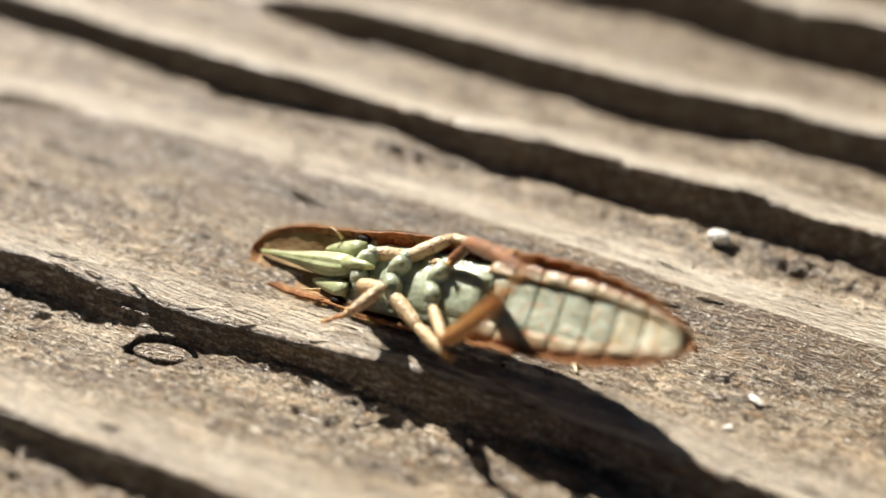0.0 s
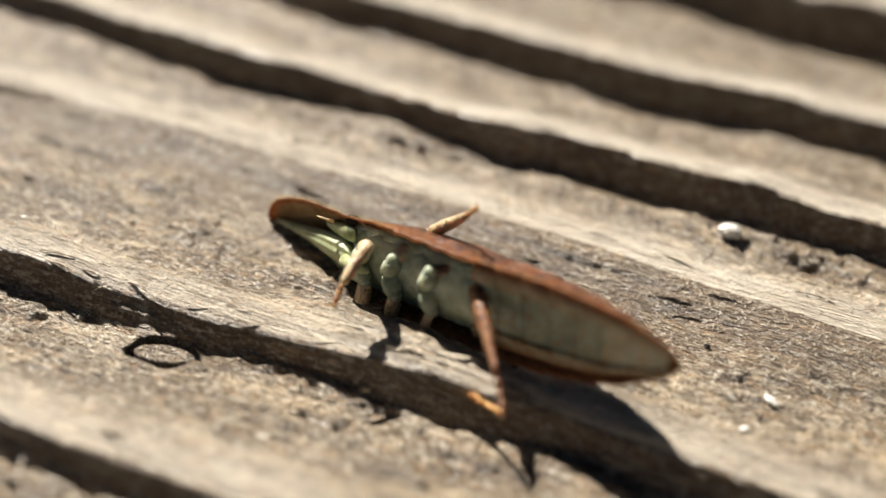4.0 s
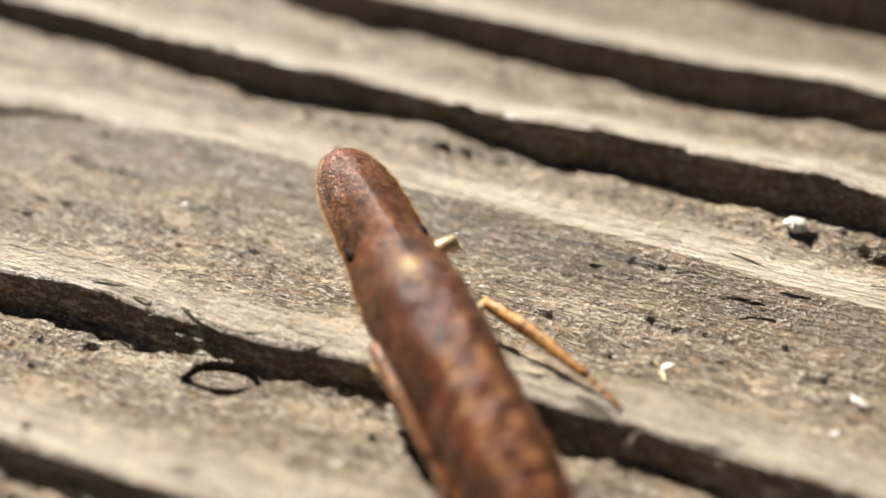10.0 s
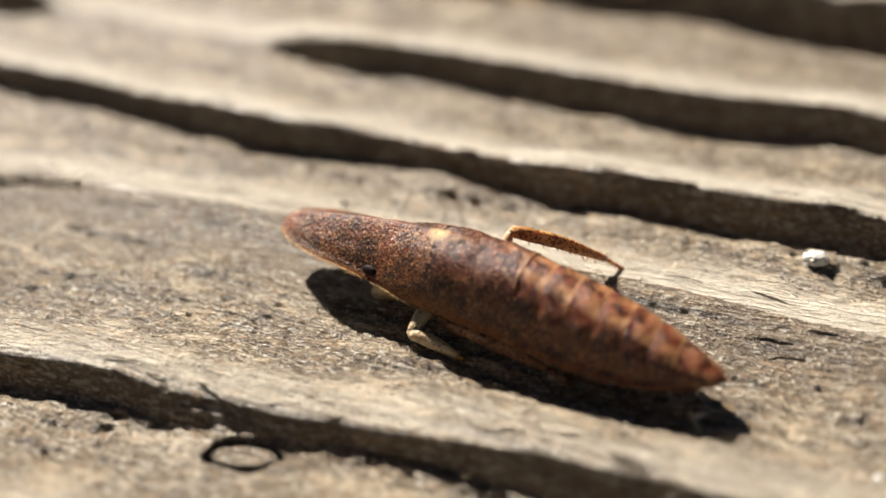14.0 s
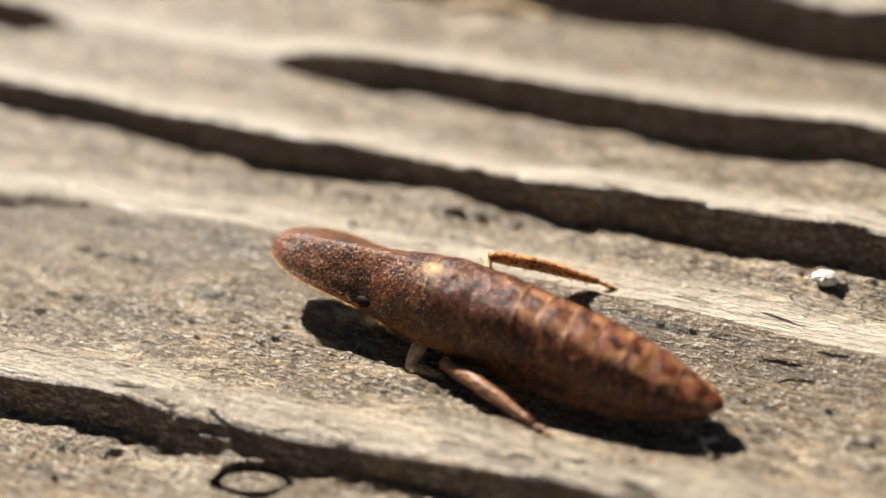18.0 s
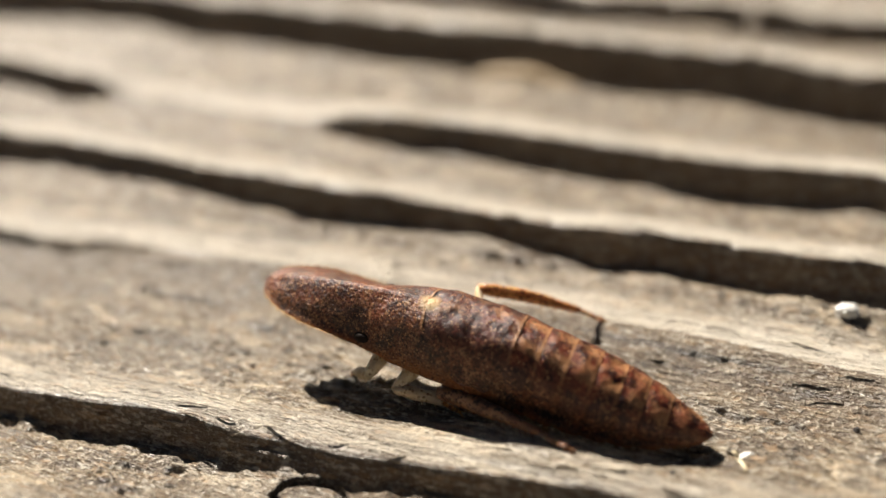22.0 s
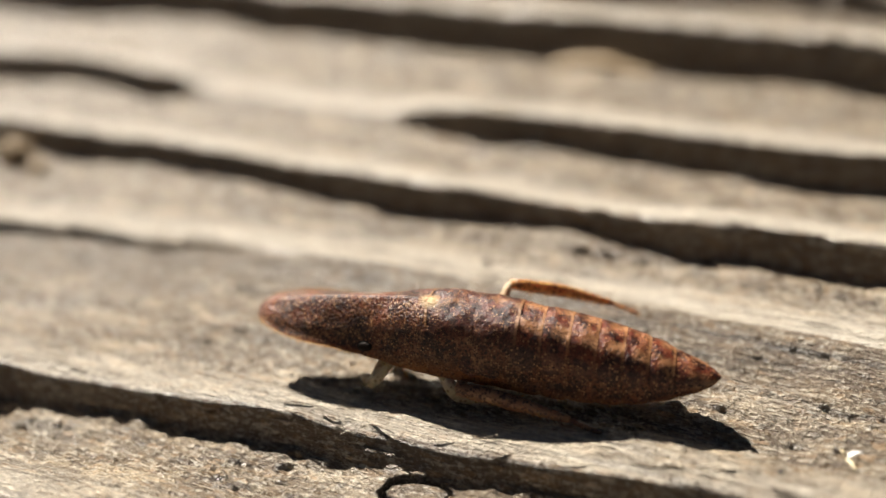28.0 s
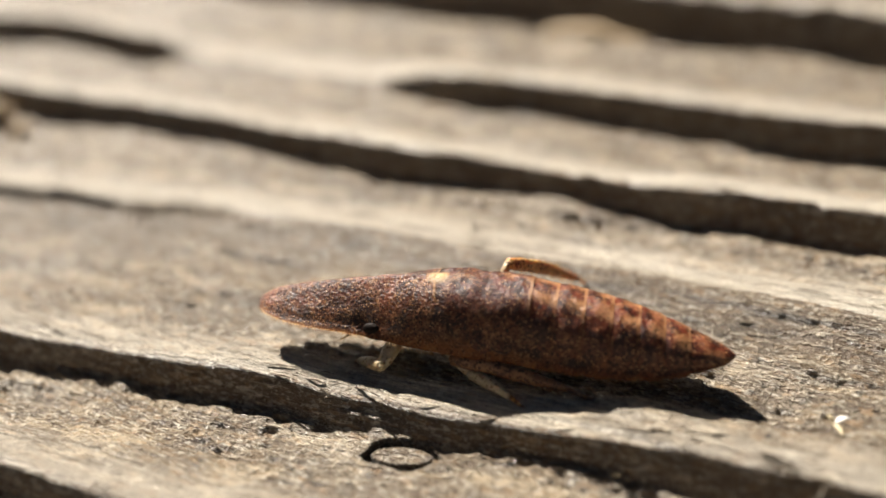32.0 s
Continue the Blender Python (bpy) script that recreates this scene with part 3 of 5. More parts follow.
def crown(x, side):
    """The share of the back's height at a share of the half width: a keeled roof on the head, a dome on the thorax,
    a dome with a thin spread flange on the abdomen."""
    roof = 1 - side**1.34 - 0.05 * math.exp(-(((side - 0.84) / 0.1) ** 2))
    dome = max(0.0, 1 - side**2.7) ** 0.62
    in_side = min(1.0, side / 0.87)
    flange = 0.18 * min(1.0, (1 - side) / 0.13) + 0.82 * max(0.0, 1 - in_side**2.6) ** 0.62
    to_head = min(1.0, max(0.0, (x - 0.9) / 2.4))
    to_tail = min(1.0, max(0.0, (-0.9 - x) / 0.9))
    return roof * to_head + flange * to_tail + dome * (1 - to_head - to_tail)


def back_plate(name, x0, x1, material, parent, label="", flare=0.03, keel=0.0, lobes=0.0, thick=0.08, seams=True, nx=14, na=33, puff=0.03, knobs=0.0, lumps=1.0):
    """A domed plate of the back between two stations, x0 the hind one, with its thin rims and, on the abdomen, a knob on each side."""
    verts, rims, seam, flanks, along, lobe, inside = [], [], [], [], [], [], []
    for i in range(nx):
        s = i / (nx - 1)
        x = x0 + (x1 - x0) * s
        w, top, low = curve_through(WIDTH, x), curve_through(BACK, x), curve_through(RIM, x)
        lift = flare * max(0.0, 1 - s / 0.45) - 0.014 * min(1.0, w) * max(0.0, (s - 0.8) / 0.2)
        for layer in (0, 1):
            for k in range(na):
                a = math.pi * (k if layer == 0 else na - 1 - k) / (na - 1)
                y = (w + lift * 0.8) * math.cos(a)
                side = abs(math.cos(a))
                shift = -lobes * (1 - s) * max(0.0, (side - 0.55) / 0.45) + lobes * 0.5 * (1 - s) * (1 - side)
                z = low + (top - low + lift) * crown(x, side)
                z += keel * math.exp(-((y / 0.08) ** 2)) * min(1.0, (6.95 - x) / 1.0)
                rough = noise.noise(Vector((x * 2.3, y * 2.3, 4.0))) * 0.05 + noise.noise(Vector((x * 6, y * 6, 9.0))) * 0.028
                knob = math.exp(-(((side - 0.76) / 0.11) ** 2)) * math.sin(math.pi * s) ** 0.8
                if knobs:
                    rim_lobe = 0.06 * min(1.0, w) * math.sin(math.pi * s**0.58) * side**8
                    shift -= 0.07 * min(1.0, w) * side**8 * (1 - s)
                else:
                    rim_lobe = 0.012 * side**8 * math.sin(x * 9.0)
                z += (rough * lumps + puff * math.sin(math.pi * s) ** 0.7) * (1 - side**4) + knobs * knob * min(1.0, w)
                if layer:
                    y *= 1 - thick * 0.35 / max(w, 0.2) - 0.05 * side**8
                    z -= thick * (0.15 + 0.85 * min(1.0, s / 0.3)) * (1 - 0.6 * side**8)
                verts.append((x + shift, y * (1 + rim_lobe) + math.copysign(0.6 * knobs * knob * min(1.0, w), y), z))
                rims.append(side**7)
                flanks.append(side)
                seam.append(max(0.0, 1 - s * (x1 - x0) / 0.22) if seams else 0.0)
                along.append(s)
                lobe.append(knob if knobs else 0.0)
                inside.append(float(layer))
    loop = 2 * na
    faces = grid_faces(nx, loop, wrap=True)
    return part(name, mesh_of(name, verts, faces, material, rim=rims, seam=seam, flank=flanks, along=along, lobe=lobe, inside=inside), parent, label)


def rim_fringe(x0, x1, side, count, parent, seed):
    """Fine stiff bristles along one rim."""
    rnd = random.Random(seed)
    pieces = []
    for i in range(count):
        x = x0 + (x1 - x0) * (i + rnd.random()) / count
        w, low = curve_through(WIDTH, x), curve_through(RIM, x)
        reach = rnd.uniform(0.05, 0.12)
        y = side * w * 1.01
        pieces.append(tube([(x, y * 0.98, low + 0.02), (x - reach * rnd.uniform(0.2, 0.8), y + side * reach, low - rnd.uniform(-0.01, 0.05))], [0.011, 0.003], 4))
    v, f = joined(pieces)
    return part("rim_bristles", mesh_of("rim_bristles", v, f, AMBER_LEG), parent, "fine amber bristles along the rim")


def under_plate(name, x0, x1, f0, f1, material, parent, label="", puff=0.05, thick=0.10, nx=8, ny=9, hollow=0.0, drop=1.0, lumps=0.015, tuck=0.18):
    """A plate of the underside between two stations and two shares of the half width (negative to the right)."""
    verts, rims = [], []
    for layer in (0, 1):
        for i in range(nx):
            s = i / (nx - 1)
            x = x0 + (x1 - x0) * s
            w, low, deep, top = curve_through(WIDTH, x), curve_through(RIM, x), curve_through(BELLY, x) * drop, curve_through(BACK, x)
            for j in range(ny):
                r = j / (ny - 1)
                f = f0 + (f1 - f0) * r
                z = low - deep * (1 - abs(f) ** 2.2) + hollow * (top - low) * (1 - abs(f) ** 1.4) + tuck * f**4 * min(1.0, (top - low) / 1.7)
                z -= puff * (math.sin(math.pi * s) * math.sin(math.pi * r)) ** 0.5
                z += lumps * noise.noise(Vector((x * 3, f * 4, 2.0)))
                verts.append((x, f * w, z + (thick if layer else 0.0)))
                corner = 0.3 if s > 0.8 and abs(r - 0.5) > 0.3 else 0.0
                rims.append(max(corner, max(0.0, abs(f) * 1.08 - 0.08) ** 5))
    n = nx * ny
    faces = grid_faces(nx, ny, flip=False) + grid_faces(nx, ny, flip=True, base=n)
    edge = [j for j in range(ny)] + [i * ny + ny - 1 for i in range(1, nx)] + [(nx - 1) * ny + j for j in range(ny - 2, -1, -1)] + [i * ny for i in range(nx - 2, 0, -1)]
    for a, b in zip(edge, edge[1:] + edge[:1]):
        faces.append((b, a, a + n, b + n))
    return part(name, mesh_of(name, verts, faces, material, rim=rims), parent, label)


def loft(name, stations, material, parent, label="", sides=16, ribs=0.0):
    """A closed body through stations of x, centre y, centre z, half width, half height."""
    verts = []
    for x, y, z, ry, rz in stations:
        for k in range(sides):
            w = 2 * math.pi * k / sides
            s = 1 + ribs * math.cos(9 * w)
            verts.append((x, y + ry * s * math.cos(w), z + rz * s * math.sin(w)))
    n = len(stations)
    faces = grid_faces(n, sides, wrap=True) + [tuple(range(sides - 1, -1, -1)), tuple(range((n - 1) * sides, n * sides))]
    return part(name, mesh_of(name, verts, faces, material), parent, label)


def femur_mesh(name, length, thick, material):
    pts = [(length * s, 0, 0.05 * math.sin(math.pi * s)) for s in [i / 9 for i in range(10)]]
    rad = [thick * r for r in (0.6, 0.78, 0.88, 0.92, 0.92, 0.9, 0.86, 0.8, 0.72, 0.55)]
    v, f = joined([tube(pts, rad, 12), blob(0, 0, 0, thick * 0.7, thick * 0.7, thick * 0.7), blob(length, 0, 0, thick * 0.52, thick * 0.52, thick * 0.52)])
    return mesh_of(name, v, f, material)


def tibia_mesh(name, length, foot, thick, blade, material, tip_material, spines, seed):
    """Shank with a row of spines, and the jointed foot at its end."""
    rnd = random.Random(seed)
    n = 14
    pts = [(length * i / (n - 1), 0.02 * rnd.uniform(-1, 1), 0.025 * length * math.sin(math.pi * i / (n - 1))) for i in range(n)]
    rad = [thick * (0.7 + 0.5 * math.sin(math.pi * min(1, 0.1 + 0.9 * i / (n - 1))) + 0.12 * rnd.random()) * (1.05 - 0.35 * i / (n - 1)) for i in range(n)]
    pieces = [tube(pts, rad, 12, blade)]
    for i in range(spines):
        s = 0.12 + 0.85 * i / spines
        x, z, side = length * s, 0.025 * length * math.sin(math.pi * s), (-1) ** i
        reach = thick * blade
        pieces.append(tube([(x, side * 0.02, z - reach * 0.9), (x + 0.10, side * 0.07, z - reach * 0.9 - 0.05 - 0.08 * rnd.random())], [0.03, 0.008], 5))
    v, f = joined(pieces)
    split = len(f)
    toes, x = [], length
    for k in range(3):
        step = foot * (0.3, 0.3, 0.4)[k]
        droop = -0.06 * k
        toes.append(tube([(x - 0.03, 0, droop), (x + step * 0.5, 0, droop - 0.02), (x + step, 0, droop - 0.06)], [thick * 0.36, thick * 0.46, thick * 0.4], 8))
        x += step
    for side in (-1, 1):
        toes.append(tube([(x - 0.02, side * 0.03, -0.17), (x + 0.09, side * 0.09, -0.2), (x + 0.12, side * 0.10, -0.28)], [0.035, 0.026, 0.008], 6))
    toes.append(blob(x + 0.03, 0, -0.2, 0.07, 0.08, 0.05))
    v, f = joined([(v, f)] + toes)
    me = mesh_of(name, v, f, material)
    me.materials.append(tip_material)
    me.polygons.foreach_set("material_index", [0 if i < split else 1 for i in range(len(f))])
    return me


HIPS = {"fore": (2.3, 0.5, -0.55), "middle": (1.15, 0.55, -0.6), "hind": (-0.15, 0.6, -0.62)}
BONES = {"fore": (1.25, 1.25, 0.5, 0.26), "middle": (1.35, 1.45, 0.55, 0.25), "hind": (1.35, 3.5, 0.95, 0.17)}


def insect():
    root = tagged(new("leafhopper_nymph"), "slender red-brown leafhopper nymph with pale green underside", "insect")
    head = back_plate("head_shield", 3.05, 6.92, HEAD, root, "flat spade-shaped speckled brown head", 0.0, 0.0, 0.0, 0.05, False, 40, 49, 0.0, 0.0, 0.6)
    collar = back_plate("pronotum", 1.12, 3.12, HEAD, root, "finely pitted brown collar plate", 0.0, 0.03, 0.38, 0.035, True, 20, 41, 0.006)
    back_plate("mesonotum", -0.15, 1.5, THORAX, root, "glossy purple-brown thorax plate", 0.0, 0.03, 0.0, 0.035, False, 20, 41, 0.02, 0.0, 1.3)
    back_plate("metanotum", -1.42, -0.08, THORAX, root, "glossy purple-brown hind thorax plate", 0.05, 0.03, 0.0, 0.035, True, 20, 41, 0.03, 0.0, 1.3)
    for side in (1, -1):
        # wing pads lie along the sides of the thorax
        verts, rims = [], []
        for layer in (0, 1):
            for i in range(12):
                s = i / 11
                x = 0.95 - 2.55 * s
                w, top, low = curve_through(WIDTH, x), curve_through(BACK, x), curve_through(RIM, x)
                for j in range(9):
                    a = radians(4 + (46 - 16 * s) * j / 8)
                    shape = math.sin(math.pi * (0.06 + 0.94 * min(1, (1 - s) * 1.6 + 0.03))) if s > 0.6 else 1.0
                    bulge = -0.05 + 0.09 * math.sin(math.pi * s) * math.sin(math.pi * j / 8) * (1 if layer == 0 else 0.2)
                    a *= 0.55 + 0.45 * shape
                    verts.append((x, side * (w * math.cos(a) + bulge), low + (top - low) * (0.8 * math.sin(a) + 0.2 * (1 - math.cos(a) ** 1.25)) + bulge * 0.7))
                    rims.append(max(0.0, 1 - j / 1.5))
        n = 12 * 9
        faces = grid_faces(12, 9, flip=side > 0) + grid_faces(12, 9, flip=side < 0, base=n)
        edge = [j for j in range(9)] + [i * 9 + 8 for i in range(1, 12)] + [99 + j for j in range(7, -1, -1)] + [i * 9 for i in range(10, 0, -1)]
        for a, b in zip(edge, edge[1:] + edge[:1]):
            q = (a, b, b + n, a + n)
            faces.append(q if side > 0 else q[::-1])
        part("wing_pad", mesh_of("wing_pad", verts, faces, THORAX, rim=rims, seam=[0.0] * len(verts), flank=[0.6] * len(verts), along=[0.0] * len(verts), lobe=[0.0] * len(verts)), root)
    def core(name, label, stations):
        rows = []
        for x in stations:
            top, low = curve_through(BACK, x) * 0.45 - 0.1, curve_through(RIM, x) + (0.3 if x < -1.2 and len(stations) < 7 else -0.03)
            rows.append((x, 0, (top + low) / 2, 0.72 * curve_through(WIDTH, x), (top - low) / 2))
        return loft(name, rows, GREEN, root, label)

    core("thorax_core", "pale green soft middle of the body", (-1.5, -1, -0.3, 0.4, 1, 1.6, 2.2, 2.9))
    abdomen = core("abdomen_core", "pale green soft abdomen under its plates", (-5.9, -5, -4, -3, -2, -1.3))
    stations = [-1.36, -2.12, -2.90, -3.66, -4.40, -5.10, -5.80, -7.06]
    for a, b in zip(stations, stations[1:]):
        low = max(b, -6.75)
        back_plate("back_segment", b, a + (0.3 if a > -1.5 else 0.06), ABDOMEN, abdomen, "", 0.012, 0.02, 0.0, 0.035, b > -6.9, 14, 49, 0.02, 0.055 if b > -6.9 else 0.02)
        under_plate("belly_segment", low, a + 0.02, -0.54, 0.54, GOLD if b < -5.5 else BELLY_WHITE, abdomen, "", 0.025, 0.04, drop=-0.6, lumps=0.03)
        for side in (1, -1):
            under_plate("side_segment", low, a + 0.02, 0.5 if side > 0 else -0.88, 0.88 if side > 0 else -0.5, CREAM, abdomen, "", 0.05, 0.04, drop=-0.3, lumps=0.06, tuck=0.3)
    for side in (1, -1):
        rim_fringe(-6.7, -1.5, side, 130, abdomen, 3 + side)
        rim_fringe(3.3, 6.75, side, 90, head, 13 + side)
        rim_fringe(1.2, 3.0, side, 40, collar, 23 + side)
    under_plate("head_lining", 2.6, 6.6, -0.86, 0.86, HOLLOW, head, "olive hollow under the head", 0.0, 0.02, 24, 17, 0.5, 0.0, 0.0, 0.0)
    loft("face", [(6.6, 0, -0.0, 0.04, 0.04), (6.0, 0, -0.03, 0.10, 0.10), (5.3, 0, -0.06, 0.17, 0.16), (4.6, 0, -0.12, 0.28, 0.24), (4.0, 0, -0.2, 0.36, 0.29),
                  (3.4, 0, -0.28, 0.38, 0.31), (3.0, 0, -0.36, 0.32, 0.28), (2.75, 0, -0.46, 0.18, 0.2)], FACE, head, "ribbed yellow-green face", 54, 0.07)
    for side in (1, -1):
        loft("cheek", [(4.3, side * 0.52, 0.02, 0.05, 0.04), (4.0, side * 0.56, -0.06, 0.14, 0.10), (3.6, side * 0.60, -0.14, 0.22, 0.14), (3.2, side * 0.64, -0.22, 0.26, 0.16), (2.8, side * 0.66, -0.30, 0.22, 0.16)], FACE, head)
        v, f = blob(3.08, side * 1.01, -0.07, 0.28, 0.15, 0.18)
        part("eye", mesh_of("eye", v, f, EYE), head, "dark glossy eye")
        v, f = tube([(3.7, side * 0.85, -0.25), (3.85, side * 0.95, -0.42), (4.1, side * 1.05, -0.55)], [0.06, 0.04, 0.01], 7)
        part("antenna", mesh_of("antenna", v, f, PALE_LEG), head)
    v, f = tube([(2.95, 0, -0.66), (2.55, 0, -0.78), (2.2, 0, -0.82), (1.9, 0, -0.8)], [0.2, 0.17, 0.13, 0.06], 10)
    part("beak", mesh_of("beak", v, f, FACE), head)
    for x0, x1 in ((2.0, 3.0), (0.75, 2.05), (-0.5, 0.8), (-1.4, -0.45)):
        under_plate("breast_plate", x0, x1, -0.76, 0.76, GREEN, root, "", 0.04, 0.12, 17, 23, lumps=0.09, drop=-0.5, tuck=0.7)
    legs = {}
    for pair in ("fore", "middle", "hind"):
        x, y, z = HIPS[pair]
        for side, word in ((1, "left"), (-1, "right")):
            thigh, shank, foot, thick = BONES[pair]
            if pair == "hind":
                thigh, shank = (1.05, 3.3) if side > 0 else (1.8, 3.5)
            v, f = joined([tube([(x + 0.30, side * 0.10, z + 0.20), (x + 0.16, side * 0.22, z + 0.08), (x + 0.05, side * 0.38, z + 0.02), (x, side * y, z)],
                                [0.20, 0.27, 0.27, 0.20], 14, 1.25), blob(x, side * y, z, 0.21, 0.21, 0.21)])
            part("hip_joint", mesh_of("hip_joint", v, f, GREEN), root)
            bare = BROWN_LEG if pair == "hind" and side > 0 else PALE_LEG
            shin = {"fore": PALE_LEG, "middle": PALE_LEG, "hind": BROWN_LEG if side > 0 else AMBER_LEG}[pair]
            upper = part("leg", femur_mesh("leg", thigh, thick, bare), root, "pale translucent thigh" if bare == PALE_LEG else "speckled brown thigh")
            lower = part("shank", tibia_mesh("shank", shank, foot, thick * (0.62 if pair != "hind" else 1.05 if side > 0 else 0.9), {"fore": 1.0, "middle": 1.2, "hind": 1.25}[pair], shin, BROWN_LEG if pair == "hind" and side > 0 else AMBER_LEG, (26 if side > 0 else 12) if pair == "hind" else 6, x * side),
                         upper, "speckled amber shank and foot")
            legs[pair + "_" + word] = (upper, lower)
    return root, legs, {"abdomen": abdomen, "head": head, "collar": collar}


nymph, nymph_legs, nymph_joints = insect()


# ---- crumbs and fibres on the board ----
def crumb(name, u, v, rx, ry, rz, material, label, category, seed, turn=0, sink=0.25, group=""):
    verts, faces = blob(0, 0, 0, rx, ry, rz, 0.5, seed, 8, 12)
    me = mesh_of(name, verts, faces, material, False)
    ob = new(name, me)
    z = ground_z(u, v)
    ob.matrix_world = pose(u * MM, v * MM, (z + rz * (1 - sink)) * MM, 0, 0, turn)
    return tagged(ob, label, category, group)


crumb("paint_flake", 14.6, 11.6, 0.34, 0.26, 0.24, CHIP, "small white chip lying in a groove of the wood", "chip", 1, 20)
crumb("paint_flake", 16.72, 5.35, 0.22, 0.10, 0.07, CHIP, "tiny white flake on the wood", "chip", 2, -35)
crumb("paint_flake", 16.2, 4.0, 0.13, 0.10, 0.07, CHIP, "tiny white flake on the wood", "chip", 3, 40)
crumb("grit_grain", 14.83, 6.75, 0.10, 0.08, 0.08, GRIT_AND_SHADE, "black grain of grit on the wood", "grain", 4)
crumb("grit_grain", -1.87, -3.3, 0.11, 0.08, 0.06, GRIT_AND_SHADE, "black grain of grit on a ridge", "grain", 5)
crumb("grit_grain", 10.2, 3.2, 0.07, 0.06, 0.05, GRIT_AND_SHADE, "black grain of grit on the wood", "grain", 6)
crumb("frass_pellet", 6.7, 1.45, 0.12, 0.09, 0.08, HUSK, "small yellow pellet on the ridge edge", "pellet", 7, 30)
crumb("bark_crumb", -25.6, 13.3, 0.95, 0.6, 0.5, BARK, "tan crumb of bark in a groove", "crumb", 8, 15)
crumb("bark_crumb", -23.6, 12.6, 0.5, 0.4, 0.3, BARK, "tan crumb of bark in a groove", "crumb", 9, 65)


def splinter_of_bark():
    """A long curled strip of bark in the far trough."""
    pts, rad = [], []
    for i in range(12):
        s = i / 11
        u = -3.2 + 5.6 * s
        v = 29.3 - 0.5 * s
        pts.append((u, v, ground_z(u, v) + 0.30 + 0.12 * math.sin(6 * s)))
        rad.append(0.16 + 0.38 * math.sin(math.pi * (0.12 + 0.8 * s)))
    v, f = tube(pts, rad, 10, 0.55)
    return tagged(new("bark_strip", mesh_of("bark_strip", v, f, BARK)), "tan strip of bark lying in a deep groove", "bark")


splinter_of_bark()


def husk():
    """A small curled husk: two stiff flaps round a dark hollow."""
    z = ground_z(11.8, 4.6)
    root = new("seed_husk")
    root.matrix_world = pose(11.8 * MM, 4.6 * MM, z * MM, 0, 0, 0)
    tagged(root, "tiny curled straw husk stuck on the wood", "husk")
    for k, (a, length, lift) in enumerate(((20, 0.42, 0.18), (-62, 0.5, 0.05), (150, 0.22, 0.14))):
        verts = []
        for layer in (0, 1):
            for i in range(7):
                s = i / 6
                for j in range(4):
                    w = (j / 3 - 0.5) * 0.17 * (1 - 0.7 * s)
                    x, y = length * s, w
                    verts.append((x * math.cos(radians(a)) - y * math.sin(radians(a)), x * math.sin(radians(a)) + y * math.cos(radians(a)),
                                  0.06 + lift * math.sin(2.2 * s) + 4 * w * w + (0.03 if layer else 0)))
        faces = grid_faces(7, 4, flip=True) + grid_faces(7, 4, base=28)
        edge = [0, 1, 2, 3, 7, 11, 15, 19, 23, 27, 26, 25, 24, 20, 16, 12, 8, 4]
        for p, q in zip(edge, edge[1:] + edge[:1]):
            faces.append((p, q, q + 28, p + 28))
        part("flap", mesh_of("flap", verts, faces, CHIP if k == 0 else HUSK), root)
    # a black blob stands in for the shade between the flaps
    v, f = blob(0.05, -0.03, 0.05, 0.13, 0.10, 0.06)
    part("hollow_shade", mesh_of("hollow_shade", v, f, GRIT_AND_SHADE), root, "dark blob for the shade in the hollow of the husk")
    return root


husk()


def slivers():
    """Wood slivers and fine lifted fibres along the ridge lips, each its own piece of the board."""
    rnd = random.Random(5)
    shapes = []
    for k in range(6):
        n = 7
        length = 0.5 + 0.5 * rnd.random()
        bend = rnd.uniform(-0.03, 0.03)
        pts = [(length * (i / (n - 1) - 0.5), bend * math.sin(math.pi * i / (n - 1)), 0.05 * math.sin(math.pi * i / (n - 1))) for i in range(n)]
        rad = [0.005 + 0.018 * math.sin(math.pi * (0.1 + 0.75 * i / (n - 1))) for i in range(n)]
        shapes.append(mesh_of("sliver", *tube(pts, rad, 5, 0.5), WOOD if k < 4 else LINT))
    hairs = []
    for k in range(5):
        pts = [(0, 0, 0)]
        d = Vector((1, rnd.uniform(-0.6, 0.6), rnd.uniform(0.2, 0.7))).normalized()
        for i in range(7):
            d = (d + Vector((rnd.uniform(-0.35, 0.35), rnd.uniform(-0.35, 0.35), -0.12))).normalized()
            pts.append(tuple(Vector(pts[-1]) + d * 0.09))
        hairs.append(mesh_of("fibre", *tube(pts, [0.007] * 8, 4), LINT))
    for i in range(110):
        k = rnd.choice((4, 5, 5, 5, 5, 6, 6, 7))
        c, slope, bow = RIDGES[k][:3]
        u = rnd.uniform(-12, 19)
        v = c + slope * u + bow * u * u + rnd.gauss(0.0, 0.35 if k != 6 else 1.0)
        ob = part("sliver", rnd.choice(shapes), board)
        size = rnd.uniform(0.5, 1.5)
        ob.matrix_basis = pose(u * MM, v * MM, (ground_z(u, v) + 0.004) * MM, 0, rnd.gauss(0, 3), rnd.gauss(3, 5)) @ Matrix.Diagonal((size, size, size, 1))
    for i in range(70):
        k = rnd.choice((4, 5, 5, 5, 5, 6, 7))
        c, slope, bow = RIDGES[k][:3]
        u = rnd.uniform(-8, 17)
        v = c + slope * u + bow * u * u + rnd.gauss(0.1, 0.3)
        ob = part("fibre", rnd.choice(hairs), board)
        size = rnd.uniform(0.4, 1.1)
        ob.matrix_basis = pose(u * MM, v * MM, (ground_z(u, v) - 0.01) * MM, rnd.uniform(-40, 40), rnd.uniform(-20, 20), rnd.uniform(0, 360)) @ Matrix.Diagonal((size, size, size, 1))


slivers()


